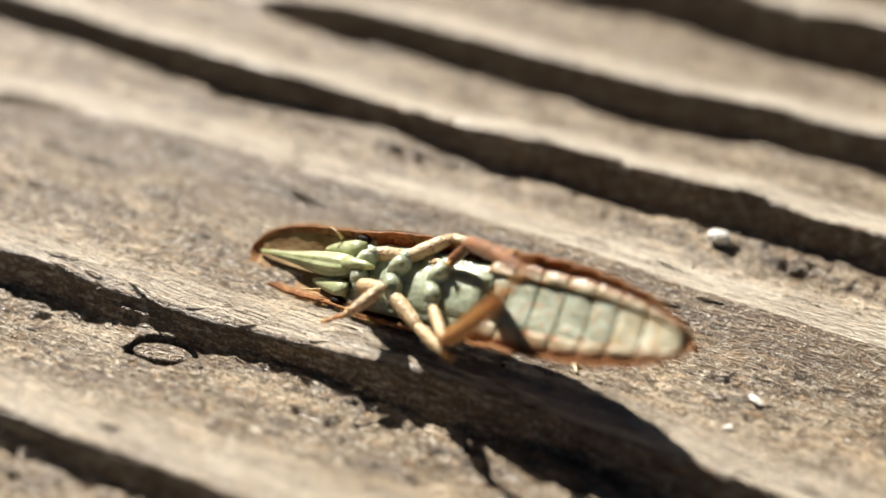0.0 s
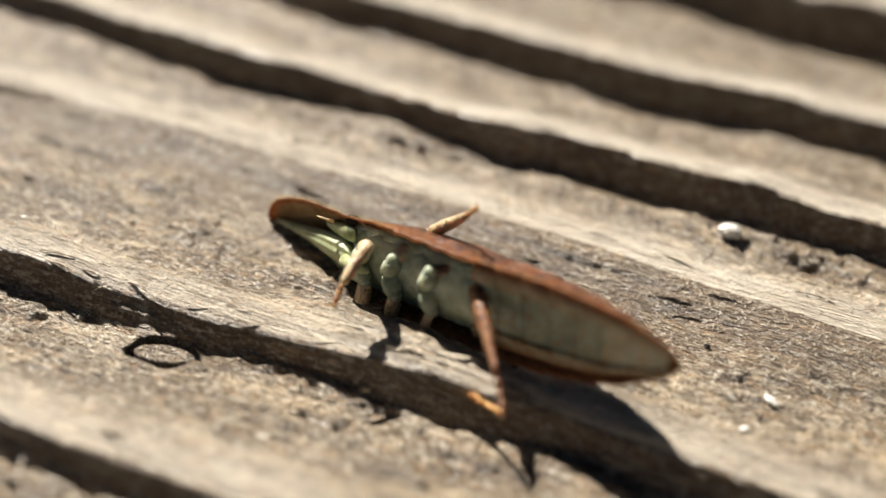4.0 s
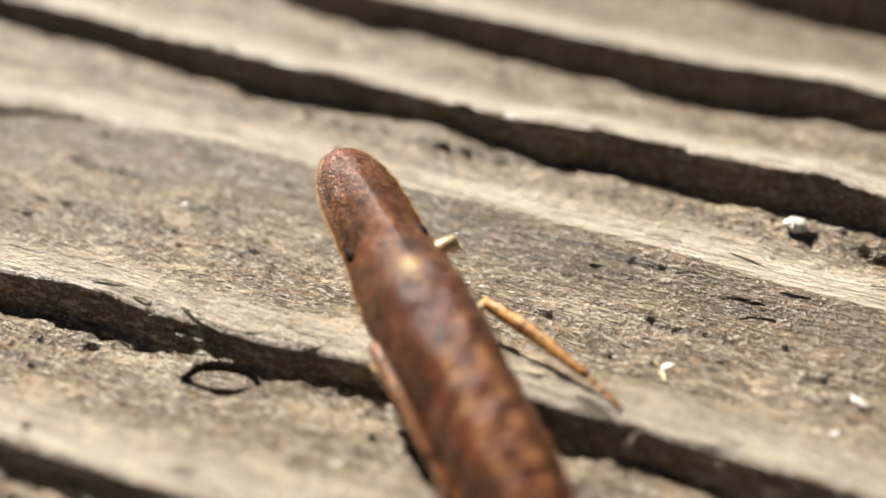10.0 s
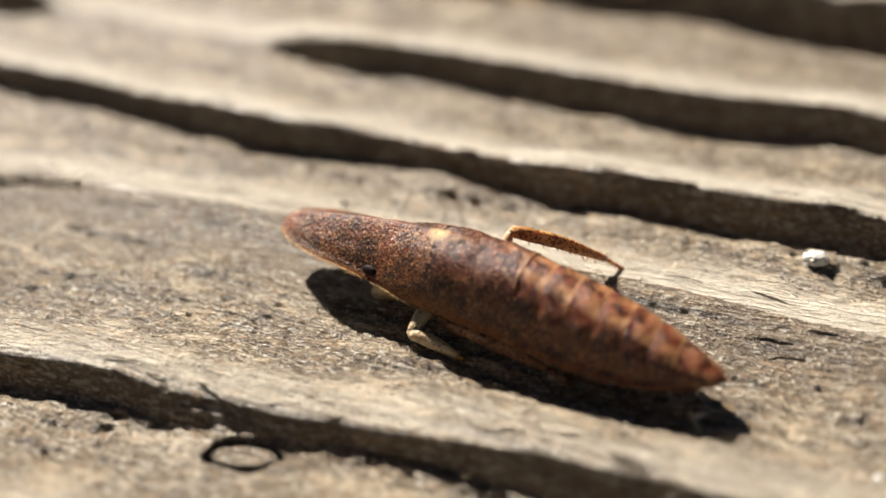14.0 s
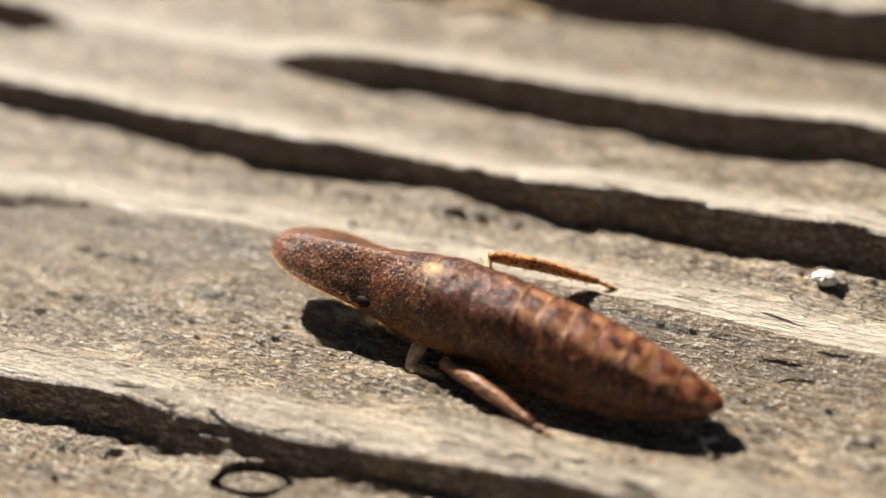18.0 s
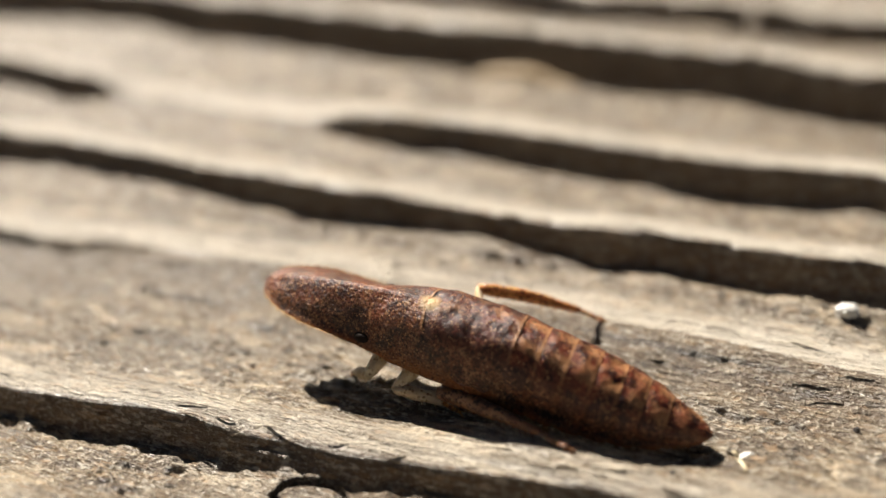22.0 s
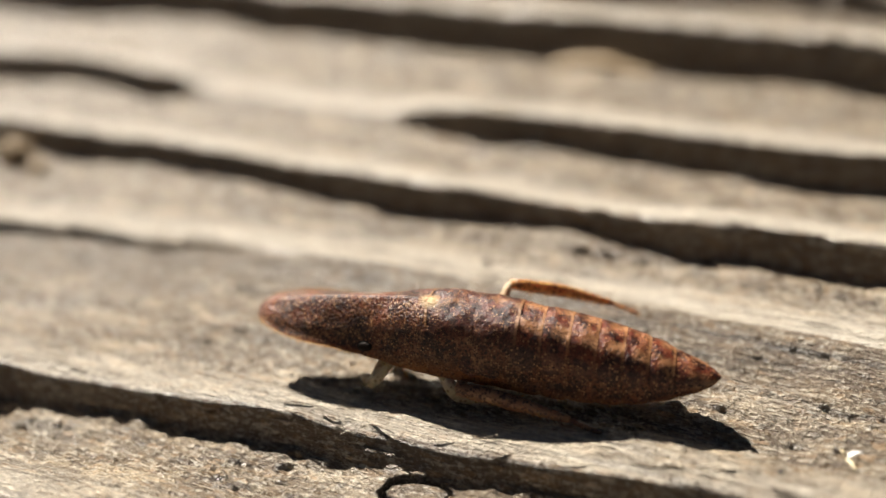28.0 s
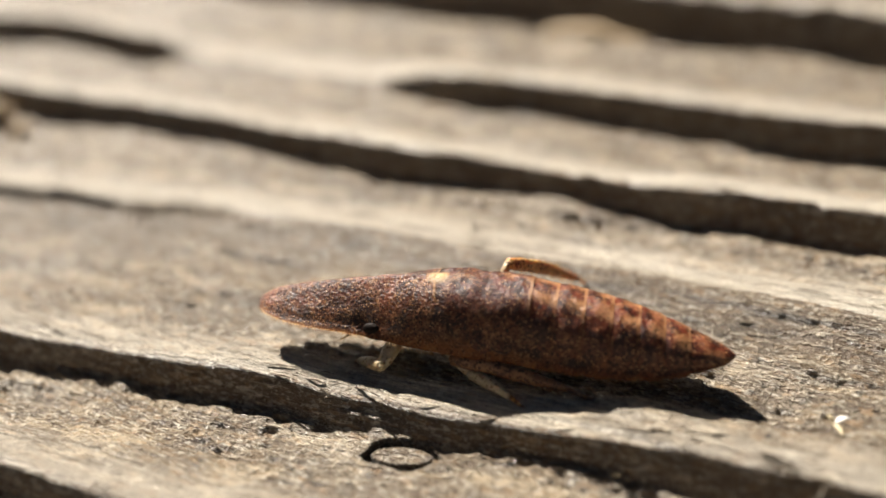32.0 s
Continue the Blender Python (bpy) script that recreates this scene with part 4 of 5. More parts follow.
# ---- what moves ----
def at(x, y, z, rx, ry, rz):
    """A pose from millimetres and degrees."""
    return pose(x * MM, y * MM, z * MM, rx, ry, rz)


def motions():
    walk(nymph, [
        (0, at(8.01, 4.06, 1.21, 147.7, 11.3, 173.5)),
        (1, at(7.99, 4.19, 1.19, 150.0, 11.2, 173.6)),
        (2, at(8.07, 4.12, 1.36, 155.5, 9.7, 174.8)),
        (2.5, at(7.94, 4.35, 1.22, 142.8, 10.0, 172.9)),
        (3.2, at(7.72, 4.45, 1.12, 122.0, 9.9, 170.1)),
        (3.9, at(7.49, 4.55, 1.02, 101.0, 9.9, 167.3)),
        (4.5, at(7.30, 4.63, 0.92, 83.0, 9.9, 164.9)),
        (5, at(7.15, 4.26, 1.18, 75.0, 6.2, 163.5)),
        (5.2, at(7.08, 4.00, 1.15, 58.0, 12.2, 171.7)),
        (5.5, at(6.85, 3.71, 1.22, 35.1, 15.3, 166.8)),
        (6, at(6.46, 3.16, 1.12, 19.5, 15.5, 160.1)),
        (6.5, at(6.20, 2.32, 1.14, -18.2, 5.4, 138.5)),
        (7, at(6.31, 1.80, 1.12, -11.0, -3.2, 138.3)),
        (8, at(6.32, 1.88, 1.18, -10.9, -5.5, 135.4)),
        (9, at(6.33, 1.88, 1.54, -4.2, -8.7, 134.3)),
        (10, at(6.39, 2.10, 1.46, -5.1, -9.0, 136.1)),
        (11, at(6.23, 3.17, 1.92, -13.3, -12.5, 139.6)),
        (11.5, at(5.16, 5.09, 1.59, -25.1, -7.0, 148.9)),
        (12, at(5.20, 5.58, 1.50, -3.2, -3.1, 163.0)),
        (12.5, at(5.39, 5.90, 1.35, 0.2, -3.2, 166.2)),
        (13, at(5.58, 6.21, 1.20, 3.6, -3.3, 169.5)),
        (14, at(5.53, 6.60, 1.16, -0.7, -0.5, 168.4)),
        (17, at(5.38, 6.43, 1.04, -8.0, -0.9, 168.2)),
        (18, at(5.21, 6.39, 0.97, -7.2, -2.3, 170.6)),
        (19, at(4.79, 6.03, 1.20, -11.5, -2.5, 168.5)),
        (20, at(4.50, 5.49, 1.64, -9.1, -5.0, 171.9)),
        (21, at(4.10, 5.56, 1.24, -7.7, -2.2, 172.7)),
        (22, at(4.18, 5.18, 1.51, -12.5, -6.7, 176.0)),
        (23, at(3.49, 4.90, 1.32, -12.7, -0.1, -179.6)),
        (24, at(3.34, 4.98, 1.52, -12.4, -1.1, -174.2)),
        (26.5, at(1.97, 5.00, 1.61, -8.8, -1.8, -173.5)),
        (27, at(1.73, 5.00, 1.63, -8.2, -1.9, -173.4)),
        (28, at(1.35, 4.61, 1.54, -6.2, -2.6, -173.7)),
        (29, at(1.37, 4.45, 1.63, -7.0, -2.7, -172.6)),
        (30, at(1.65, 4.47, 1.26, -3.1, -0.4, -173.2)),
        (31, at(1.90, 4.29, 1.34, -0.2, -2.3, -174.0)),
        (31.5, at(2.04, 4.45, 1.55, 5.1, -4.4, -173.0)),
        (32, at(2.13, 4.29, 1.34, 3.5, -1.7, -171.2)),
    ])
    walk(nymph_joints["abdomen"], [
        (0, at(0.000, 0, 0.000, 0, 0.0, 0)), (1, at(0.000, 0, 0.000, 0, 0.0, 0)), (2, at(0.000, 0, 0.000, 0, 0.0, 0)), (2.5, at(0.000, 0, 0.000, 0, 0.0, 0)),
        (3.2, at(-0.007, 0, -0.032, 0, 1.3, 0)), (3.9, at(-0.014, 0, -0.061, 0, 2.5, 0)), (4.5, at(-0.022, 0, -0.087, 0, 3.6, 0)), (5, at(-0.031, 0, -0.121, 0, 5.0, 0)),
        (5.2, at(0.013, 0, 0.069, 0, -2.8, 0)), (5.5, at(0.031, 0, 0.240, 0, -9.7, 0)), (6, at(0.032, 0, 0.275, 0, -11.1, 0)), (6.5, at(0.000, 0, 0.000, 0, 0.0, 0)),
        (7, at(0.000, 0, 0.000, 0, 0.0, 0)), (8, at(0.000, 0, 0.000, 0, 0.0, 0)), (9, at(0.000, 0, 0.000, 0, 0.0, 0)), (10, at(0.000, 0, 0.000, 0, 0.0, 0)),
        (11, at(0.000, 0, 0.000, 0, 0.0, 0)), (11.5, at(-0.026, 0, -0.102, 0, 4.2, 0)), (12, at(-0.007, 0, -0.031, 0, 1.3, 0)), (12.5, at(-0.003, 0, -0.012, 0, 0.5, 0)),
        (13, at(0.002, 0, 0.008, 0, -0.3, 0)), (14, at(0.003, 0, 0.014, 0, -0.6, 0)), (17, at(-0.004, 0, -0.016, 0, 0.7, 0)), (18, at(-0.008, 0, -0.035, 0, 1.5, 0)),
        (19, at(-0.011, 0, -0.047, 0, 1.9, 0)), (20, at(0.002, 0, 0.008, 0, -0.3, 0)), (21, at(-0.003, 0, -0.014, 0, 0.6, 0)), (22, at(0.013, 0, 0.070, 0, -2.9, 0)),
        (23, at(-0.004, 0, -0.017, 0, 0.7, 0)), (24, at(0.009, 0, 0.043, 0, -1.8, 0)), (26.5, at(-0.001, 0, -0.003, 0, 0.1, 0)), (27, at(-0.002, 0, -0.011, 0, 0.5, 0)),
        (28, at(-0.003, 0, -0.015, 0, 0.6, 0)), (29, at(-0.001, 0, -0.005, 0, 0.2, 0)), (30, at(0.000, 0, 0.000, 0, 0.0, 0)), (31, at(0.006, 0, 0.031, 0, -1.3, 0)),
        (31.5, at(0.009, 0, 0.047, 0, -1.9, 0)), (32, at(0.006, 0, 0.028, 0, -1.1, 0)),
    ])
    walk(nymph_joints["head"], [
        (0, at(0.000, 0, 0.000, 0, 0.0, 0)), (1, at(0.000, 0, 0.000, 0, 0.0, 0)), (2, at(0.000, 0, 0.000, 0, 0.0, 0)), (2.5, at(0.000, 0, 0.000, 0, 0.0, 0)),
        (3.2, at(0.008, 0, -0.023, 0, -1.1, 0)), (3.9, at(0.017, 0, -0.048, 0, -2.3, 0)), (4.5, at(0.025, 0, -0.068, 0, -3.3, 0)), (5, at(-0.007, 0, 0.023, 0, 1.1, 0)),
        (5.2, at(0.081, 0, -0.191, 0, -9.4, 0)), (5.5, at(0.025, 0, -0.068, 0, -3.3, 0)), (6, at(0.043, 0, -0.111, 0, -5.4, 0)), (6.5, at(-0.002, 0, 0.006, 0, 0.3, 0)),
        (7, at(0.005, 0, -0.015, 0, -0.7, 0)), (8, at(0.007, 0, -0.021, 0, -1.0, 0)), (9, at(0.008, 0, -0.023, 0, -1.1, 0)), (10, at(0.012, 0, -0.033, 0, -1.6, 0)),
        (11, at(0.010, 0, -0.029, 0, -1.4, 0)), (11.5, at(0.032, 0, -0.085, 0, -4.1, 0)), (12, at(0.006, 0, -0.016, 0, -0.8, 0)), (12.5, at(0.000, 0, 0.000, 0, -0.0, 0)),
        (13, at(-0.005, 0, 0.016, 0, 0.7, 0)), (14, at(-0.012, 0, 0.038, 0, 1.8, 0)), (17, at(-0.002, 0, 0.006, 0, 0.3, 0)), (18, at(0.004, 0, -0.013, 0, -0.6, 0)),
        (19, at(0.009, 0, -0.025, 0, -1.2, 0)), (20, at(-0.003, 0, 0.008, 0, 0.4, 0)), (21, at(0.000, 0, -0.001, 0, -0.0, 0)), (22, at(-0.012, 0, 0.039, 0, 1.8, 0)),
        (23, at(-0.001, 0, 0.004, 0, 0.2, 0)), (24, at(-0.018, 0, 0.058, 0, 2.7, 0)), (26.5, at(-0.004, 0, 0.014, 0, 0.6, 0)), (27, at(-0.002, 0, 0.006, 0, 0.3, 0)),
        (28, at(-0.001, 0, 0.002, 0, 0.1, 0)), (29, at(-0.005, 0, 0.015, 0, 0.7, 0)), (30, at(-0.009, 0, 0.028, 0, 1.3, 0)), (31, at(-0.013, 0, 0.041, 0, 2.0, 0)),
        (31.5, at(-0.014, 0, 0.046, 0, 2.2, 0)), (32, at(-0.015, 0, 0.048, 0, 2.3, 0)),
    ])
    walk(nymph_joints["collar"], [
        (0, at(0.000, 0, 0.000, 0, 0.0, 0)), (1, at(0.000, 0, 0.000, 0, 0.0, 0)), (2, at(0.000, 0, 0.000, 0, 0.0, 0)), (2.5, at(0.000, 0, 0.000, 0, 0.0, 0)),
        (3.2, at(0.008, 0, -0.023, 0, -1.1, 0)), (3.9, at(0.017, 0, -0.048, 0, -2.3, 0)), (4.5, at(0.025, 0, -0.068, 0, -3.3, 0)), (5, at(-0.007, 0, 0.023, 0, 1.1, 0)),
        (5.2, at(0.081, 0, -0.191, 0, -9.4, 0)), (5.5, at(0.025, 0, -0.068, 0, -3.3, 0)), (6, at(0.043, 0, -0.111, 0, -5.4, 0)), (6.5, at(-0.002, 0, 0.006, 0, 0.3, 0)),
        (7, at(0.005, 0, -0.015, 0, -0.7, 0)), (8, at(0.007, 0, -0.021, 0, -1.0, 0)), (9, at(0.008, 0, -0.023, 0, -1.1, 0)), (10, at(0.012, 0, -0.033, 0, -1.6, 0)),
        (11, at(0.010, 0, -0.029, 0, -1.4, 0)), (11.5, at(0.032, 0, -0.085, 0, -4.1, 0)), (12, at(0.006, 0, -0.016, 0, -0.8, 0)), (12.5, at(0.000, 0, 0.000, 0, -0.0, 0)),
        (13, at(-0.005, 0, 0.016, 0, 0.7, 0)), (14, at(-0.012, 0, 0.038, 0, 1.8, 0)), (17, at(-0.002, 0, 0.006, 0, 0.3, 0)), (18, at(0.004, 0, -0.013, 0, -0.6, 0)),
        (19, at(0.009, 0, -0.025, 0, -1.2, 0)), (20, at(-0.003, 0, 0.008, 0, 0.4, 0)), (21, at(0.000, 0, -0.001, 0, -0.0, 0)), (22, at(-0.012, 0, 0.039, 0, 1.8, 0)),
        (23, at(-0.001, 0, 0.004, 0, 0.2, 0)), (24, at(-0.018, 0, 0.058, 0, 2.7, 0)), (26.5, at(-0.004, 0, 0.014, 0, 0.6, 0)), (27, at(-0.002, 0, 0.006, 0, 0.3, 0)),
        (28, at(-0.001, 0, 0.002, 0, 0.1, 0)), (29, at(-0.005, 0, 0.015, 0, 0.7, 0)), (30, at(-0.009, 0, 0.028, 0, 1.3, 0)), (31, at(-0.013, 0, 0.041, 0, 2.0, 0)),
        (31.5, at(-0.014, 0, 0.046, 0, 2.2, 0)), (32, at(-0.015, 0, 0.048, 0, 2.3, 0)),
    ])
    walk(nymph_legs["fore_left"][0], [
        (0, at(2.30, 0.50, -0.55, 18, -25, 165)), (0.5, at(2.30, 0.50, -0.55, 25, 28, 173)), (1, at(2.30, 0.50, -0.55, 23, -19, 152)),
        (1.5, at(2.30, 0.50, -0.55, 18, -24, 166)), (2, at(2.30, 0.50, -0.55, 25, 41, -176)), (2.5, at(2.30, 0.50, -0.55, 24, -24, 160)),
        (3.5, at(2.30, 0.50, -0.55, 54, 20, 133)), (4.5, at(2.30, 0.50, -0.55, 0, 40, 145)), (5, at(2.30, 0.50, -0.55, 0, 29, 147)),
        (5.2, at(2.30, 0.50, -0.55, 0, 10, 125)), (5.6, at(2.30, 0.50, -0.55, -20, 35, 75)), (6, at(2.30, 0.50, -0.55, -58, 33, 11)),
        (9, at(2.30, 0.50, -0.55, -55, 38, 18)), (10, at(2.30, 0.50, -0.55, -58, 40, 13)), (11, at(2.30, 0.50, -0.55, 0, 27, 69)),
        (11.5, at(2.30, 0.50, -0.55, 0, 5, 100)), (12, at(2.30, 0.50, -0.55, 0, 2, 101)), (12.5, at(2.30, 0.50, -0.55, 6, 22, 59)),
        (13, at(2.30, 0.50, -0.55, -6, 40, 10)), (18, at(2.30, 0.50, -0.55, 6, 36, 16)), (19, at(2.30, 0.50, -0.55, 31, 14, 66)),
        (20, at(2.30, 0.50, -0.55, 0, 22, 98)), (21, at(2.30, 0.50, -0.55, 0, 22, 113)), (22, at(2.30, 0.50, -0.55, 0, 22, 72)),
        (23, at(2.30, 0.50, -0.55, 0, 20, 97)), (24, at(2.30, 0.50, -0.55, 0, 21, 74)), (28, at(2.30, 0.50, -0.55, 0, 21, 66)),
        (32, at(2.30, 0.50, -0.55, 0, 19, 73)),
    ])
    walk(nymph_legs["fore_left"][1], [
        (0, at(1.25, 0.00, 0.00, 0, 52, 11)), (0.25, at(1.25, 0.00, 0.00, -44, 57, -57)), (0.5, at(1.25, 0.00, 0.00, -69, 38, -106)),
        (1, at(1.25, 0.00, 0.00, -14, 69, -43)), (1.5, at(1.25, 0.00, 0.00, 40, 60, 15)), (2, at(1.25, 0.00, 0.00, -57, 47, -95)),
        (2.25, at(1.25, 0.00, 0.00, -15, 33, -51)), (2.5, at(1.25, 0.00, 0.00, 6, 4, -28)), (3.5, at(1.25, 0.00, 0.00, 13, 44, -28)),
        (4.5, at(1.25, 0.00, 0.00, 95, 78, 46)), (5, at(1.25, 0.00, 0.00, 159, 79, 101)), (5.2, at(1.25, 0.00, 0.00, -102, 56, -161)),
        (5.4, at(1.25, 0.00, 0.00, -75, 45, -179)), (5.6, at(1.25, 0.00, 0.00, -48, 40, 161)), (5.8, at(1.25, 0.00, 0.00, -21, 42, 140)),
        (6, at(1.25, 0.00, 0.00, 6, 51, 121)), (9, at(1.25, 0.00, 0.00, 6, 51, 121)), (10, at(1.25, 0.00, 0.00, 6, 51, 121)),
        (10.25, at(1.25, 0.00, 0.00, 0, 35, 75)), (10.62, at(1.25, 0.00, 0.00, 15, 16, 18)), (11, at(1.25, 0.00, 0.00, 39, 17, -38)),
        (11.5, at(1.25, 0.00, 0.00, 36, 29, -71)), (12, at(1.25, 0.00, 0.00, 6, 38, -105)), (13, at(1.25, 0.00, 0.00, 31, 57, -127)),
        (18, at(1.25, 0.00, 0.00, 31, 57, -127)), (20, at(1.25, 0.00, 0.00, 37, 30, -70)), (21, at(1.25, 0.00, 0.00, 31, 30, -107)),
        (22, at(1.25, 0.00, 0.00, 39, 44, -83)), (23, at(1.25, 0.00, 0.00, 33, 19, -103)), (24, at(1.25, 0.00, 0.00, 35, 27, -89)),
        (28, at(1.25, 0.00, 0.00, 28, 39, -97)), (32, at(1.25, 0.00, 0.00, 16, 28, -100)),
    ])
    walk(nymph_legs["fore_right"][0], [
        (0, at(2.30, -0.50, -0.55, -18, 27, -174)), (0.5, at(2.30, -0.50, -0.55, -22, 17, 178)), (1, at(2.30, -0.50, -0.55, -18, 23, -169)),
        (1.5, at(2.30, -0.50, -0.55, -21, 26, -176)), (2, at(2.30, -0.50, -0.55, -19, 27, -172)), (2.5, at(2.30, -0.50, -0.55, -20, 30, -174)),
        (3.5, at(2.30, -0.50, -0.55, 14, 31, -118)), (4.5, at(2.30, -0.50, -0.55, 38, 11, -73)), (5, at(2.30, -0.50, -0.55, 28, 8, -103)),
        (5.5, at(2.30, -0.50, -0.55, 29, 20, -64)), (6, at(2.30, -0.50, -0.55, 39, 34, -14)), (8, at(2.30, -0.50, -0.55, 39, 39, -9)),
        (8.5, at(2.30, -0.50, -0.55, -21, 21, -63)), (9, at(2.30, -0.50, -0.55, -52, -24, -83)), (10, at(2.30, -0.50, -0.55, -54, -25, -82)),
        (11, at(2.30, -0.50, -0.55, -66, 22, -83)), (11.5, at(2.30, -0.50, -0.55, -6, 38, -10)), (32, at(2.30, -0.50, -0.55, -2, 39, -6)),
    ])
    walk(nymph_legs["fore_right"][1], [
        (0, at(1.25, 0, 0, 0, 4, 106)), (0.5, at(1.25, 0, 0, -3, 28, 60)), (1, at(1.25, 0, 0, 19, -8, 101)),
        (1.5, at(1.25, 0, 0, 18, 20, 49)), (2, at(1.25, 0, 0, 18, 20, 50)), (2.5, at(1.25, 0, 0, 22, 6, 63)),
        (3.17, at(1.25, 0.00, 0.00, 38, 34, 21)), (3.83, at(1.25, 0.00, 0.00, 19, 63, -40)), (4.5, at(1.25, 0, 0, -42, 54, -141)),
        (5, at(1.25, 0, 0, -48, 50, -149)), (6, at(1.25, 0, 0, -50, 67, -149)), (8, at(1.25, 0, 0, -50, 67, -149)),
        (8.50, at(1.25, 0.00, 0.00, -109, 50, 125)), (9, at(1.25, 0, 0, -110, 17, 90)), (10, at(1.25, 0, 0, -109, 14, 95)),
        (11, at(1.25, 0, 0, -77, -35, 52)), (11.25, at(1.25, 0.00, 0.00, -70, 14, 74)), (11.5, at(1.25, 0, 0, -30, 51, 122)),
        (32, at(1.25, 0, 0, -30, 51, 122))
    ])
    walk(nymph_legs["middle_left"][0], [
        (0, at(1.15, 0.55, -0.60, 13, -9, 137)), (1, at(1.15, 0.55, -0.60, 12, 3, 145)), (2, at(1.15, 0.55, -0.60, 12, 12, 149)),
        (2.5, at(1.15, 0.55, -0.60, 12, -3, 146)), (4.5, at(1.15, 0.55, -0.60, 8, -59, 121)), (4.85, at(1.15, 0.55, -0.60, 5, -12, 119)),
        (5.2, at(1.15, 0.55, -0.60, 0, 35, 114)), (5.5, at(1.15, 0.55, -0.60, 0, 25, 111)), (7, at(1.15, 0.55, -0.60, -4, 18, 133)),
        (10, at(1.15, 0.55, -0.60, -2, 18, 132)), (11, at(1.15, 0.55, -0.60, 0, 10, 98)), (11.5, at(1.15, 0.55, -0.60, 0, -28, 113)),
        (12, at(1.15, 0.55, -0.60, 0, -31, 124)), (13, at(1.15, 0.55, -0.60, 0, 22, 85)), (19, at(1.15, 0.55, -0.60, 0, 22, 85)),
        (20, at(1.15, 0.55, -0.60, 0, 22, 85)), (22, at(1.15, 0.55, -0.60, 0, 24, 61)), (27, at(1.15, 0.55, -0.60, 0, 18, 96)),
        (28, at(1.15, 0.55, -0.60, -33, 18, 131)), (31, at(1.15, 0.55, -0.60, 0, 16, 118)), (31.5, at(1.15, 0.55, -0.60, 0, 20, 140)),
        (32, at(1.15, 0.55, -0.60, 0, 21, 143)),
    ])
    walk(nymph_legs["middle_left"][1], [
        (0, at(1.35, 0.00, 0.00, 0, 16, 46)), (1, at(1.35, 0.00, 0.00, -4, 4, 31)), (2, at(1.35, 0.00, 0.00, -5, -3, 13)),
        (2.5, at(1.35, 0.00, 0.00, -6, 11, 22)), (4.5, at(1.35, 0.00, 0.00, -15, 68, 10)), (5.2, at(1.35, 0.00, 0.00, 68, 78, 73)),
        (5.5, at(1.35, 0.00, 0.00, 27, 66, 94)), (6.25, at(1.35, 0.00, 0.00, 32, 34, 78)), (7, at(1.35, 0.00, 0.00, 44, 4, 62)),
        (10, at(1.35, 0.00, 0.00, 44, 4, 62)), (11, at(1.35, 0.00, 0.00, -7, 22, 35)), (11.5, at(1.35, 0.00, 0.00, -3, 23, 4)),
        (11.75, at(1.35, 0.00, 0.00, -8, 49, 68)), (12, at(1.35, 0.00, 0.00, 33, 57, 168)), (13, at(1.35, 0.00, 0.00, -33, 20, 96)),
        (19, at(1.35, 0.00, 0.00, -33, 20, 96)), (20, at(1.35, 0.00, 0.00, -33, 20, 96)), (22, at(1.35, 0.00, 0.00, -34, 18, 121)),
        (27, at(1.35, 0.00, 0.00, -29, 31, 100)), (27.5, at(1.35, 0.00, 0.00, 28, -6, 96)), (28, at(1.35, 0.00, 0.00, 95, -21, 60)),
        (29.5, at(1.35, 0.00, 0.00, 49, 0, 108)), (30.25, at(1.35, 0.00, 0.00, 16, 15, 119)), (31, at(1.35, 0.00, 0.00, -18, 34, 119)),
        (31.25, at(1.35, 0.00, 0.00, -19, 6, 64)), (31.5, at(1.35, 0.00, 0.00, 4, -10, 8)), (32, at(1.35, 0.00, 0.00, 1, -18, 8)),
    ])
    walk(nymph_legs["middle_right"][0], [
        (0, at(1.15, -0.55, -0.60, -14, -3, -147)), (0.5, at(1.15, -0.55, -0.60, -15, -12, -139)), (1, at(1.15, -0.55, -0.60, -16, -13, -132)),
        (1.5, at(1.15, -0.55, -0.60, -15, -1, -140)), (2, at(1.15, -0.55, -0.60, -14, -31, -166)), (2.5, at(1.15, -0.55, -0.60, -28, 0, -136)),
        (4.5, at(1.15, -0.55, -0.60, -9, -2, -70)), (4.75, at(1.15, -0.55, -0.60, -1, 2, -103)), (5, at(1.15, -0.55, -0.60, 11, 12, -132)),
        (8, at(1.15, -0.55, -0.60, 5, 21, -131)), (11, at(1.15, -0.55, -0.60, 7, 17, -134)), (32, at(1.15, -0.55, -0.60, 3, 25, -133)),
    ])
    walk(nymph_legs["middle_right"][1], [
        (0, at(1.35, 0, 0, 0, 24, -1)), (0.5, at(1.35, 0, 0, -3, 42, -7)), (1, at(1.35, 0, 0, 7, 26, 7)),
        (1.5, at(1.35, 0, 0, 0, 22, -9)), (1.75, at(1.35, 0.00, 0.00, 6, 42, 45)), (2, at(1.35, 0, 0, 33, 47, 115)),
        (2.25, at(1.35, 0.00, 0.00, -25, 50, 43)), (2.5, at(1.35, 0, 0, -52, 20, -1)), (3.17, at(1.35, 0.00, 0.00, -66, 61, 21)),
        (3.83, at(1.35, 0.00, 0.00, 83, 75, -161)), (4.5, at(1.35, 0, 0, 74, 32, -136)), (4.75, at(1.35, 0.00, 0.00, 73, 14, -99)),
        (5, at(1.35, 0, 0, 60, 0, -62)), (8, at(1.35, 0, 0, 60, 0, -62)), (11, at(1.35, 0, 0, 60, 0, -62)),
        (32, at(1.35, 0, 0, 60, 0, -62))
    ])
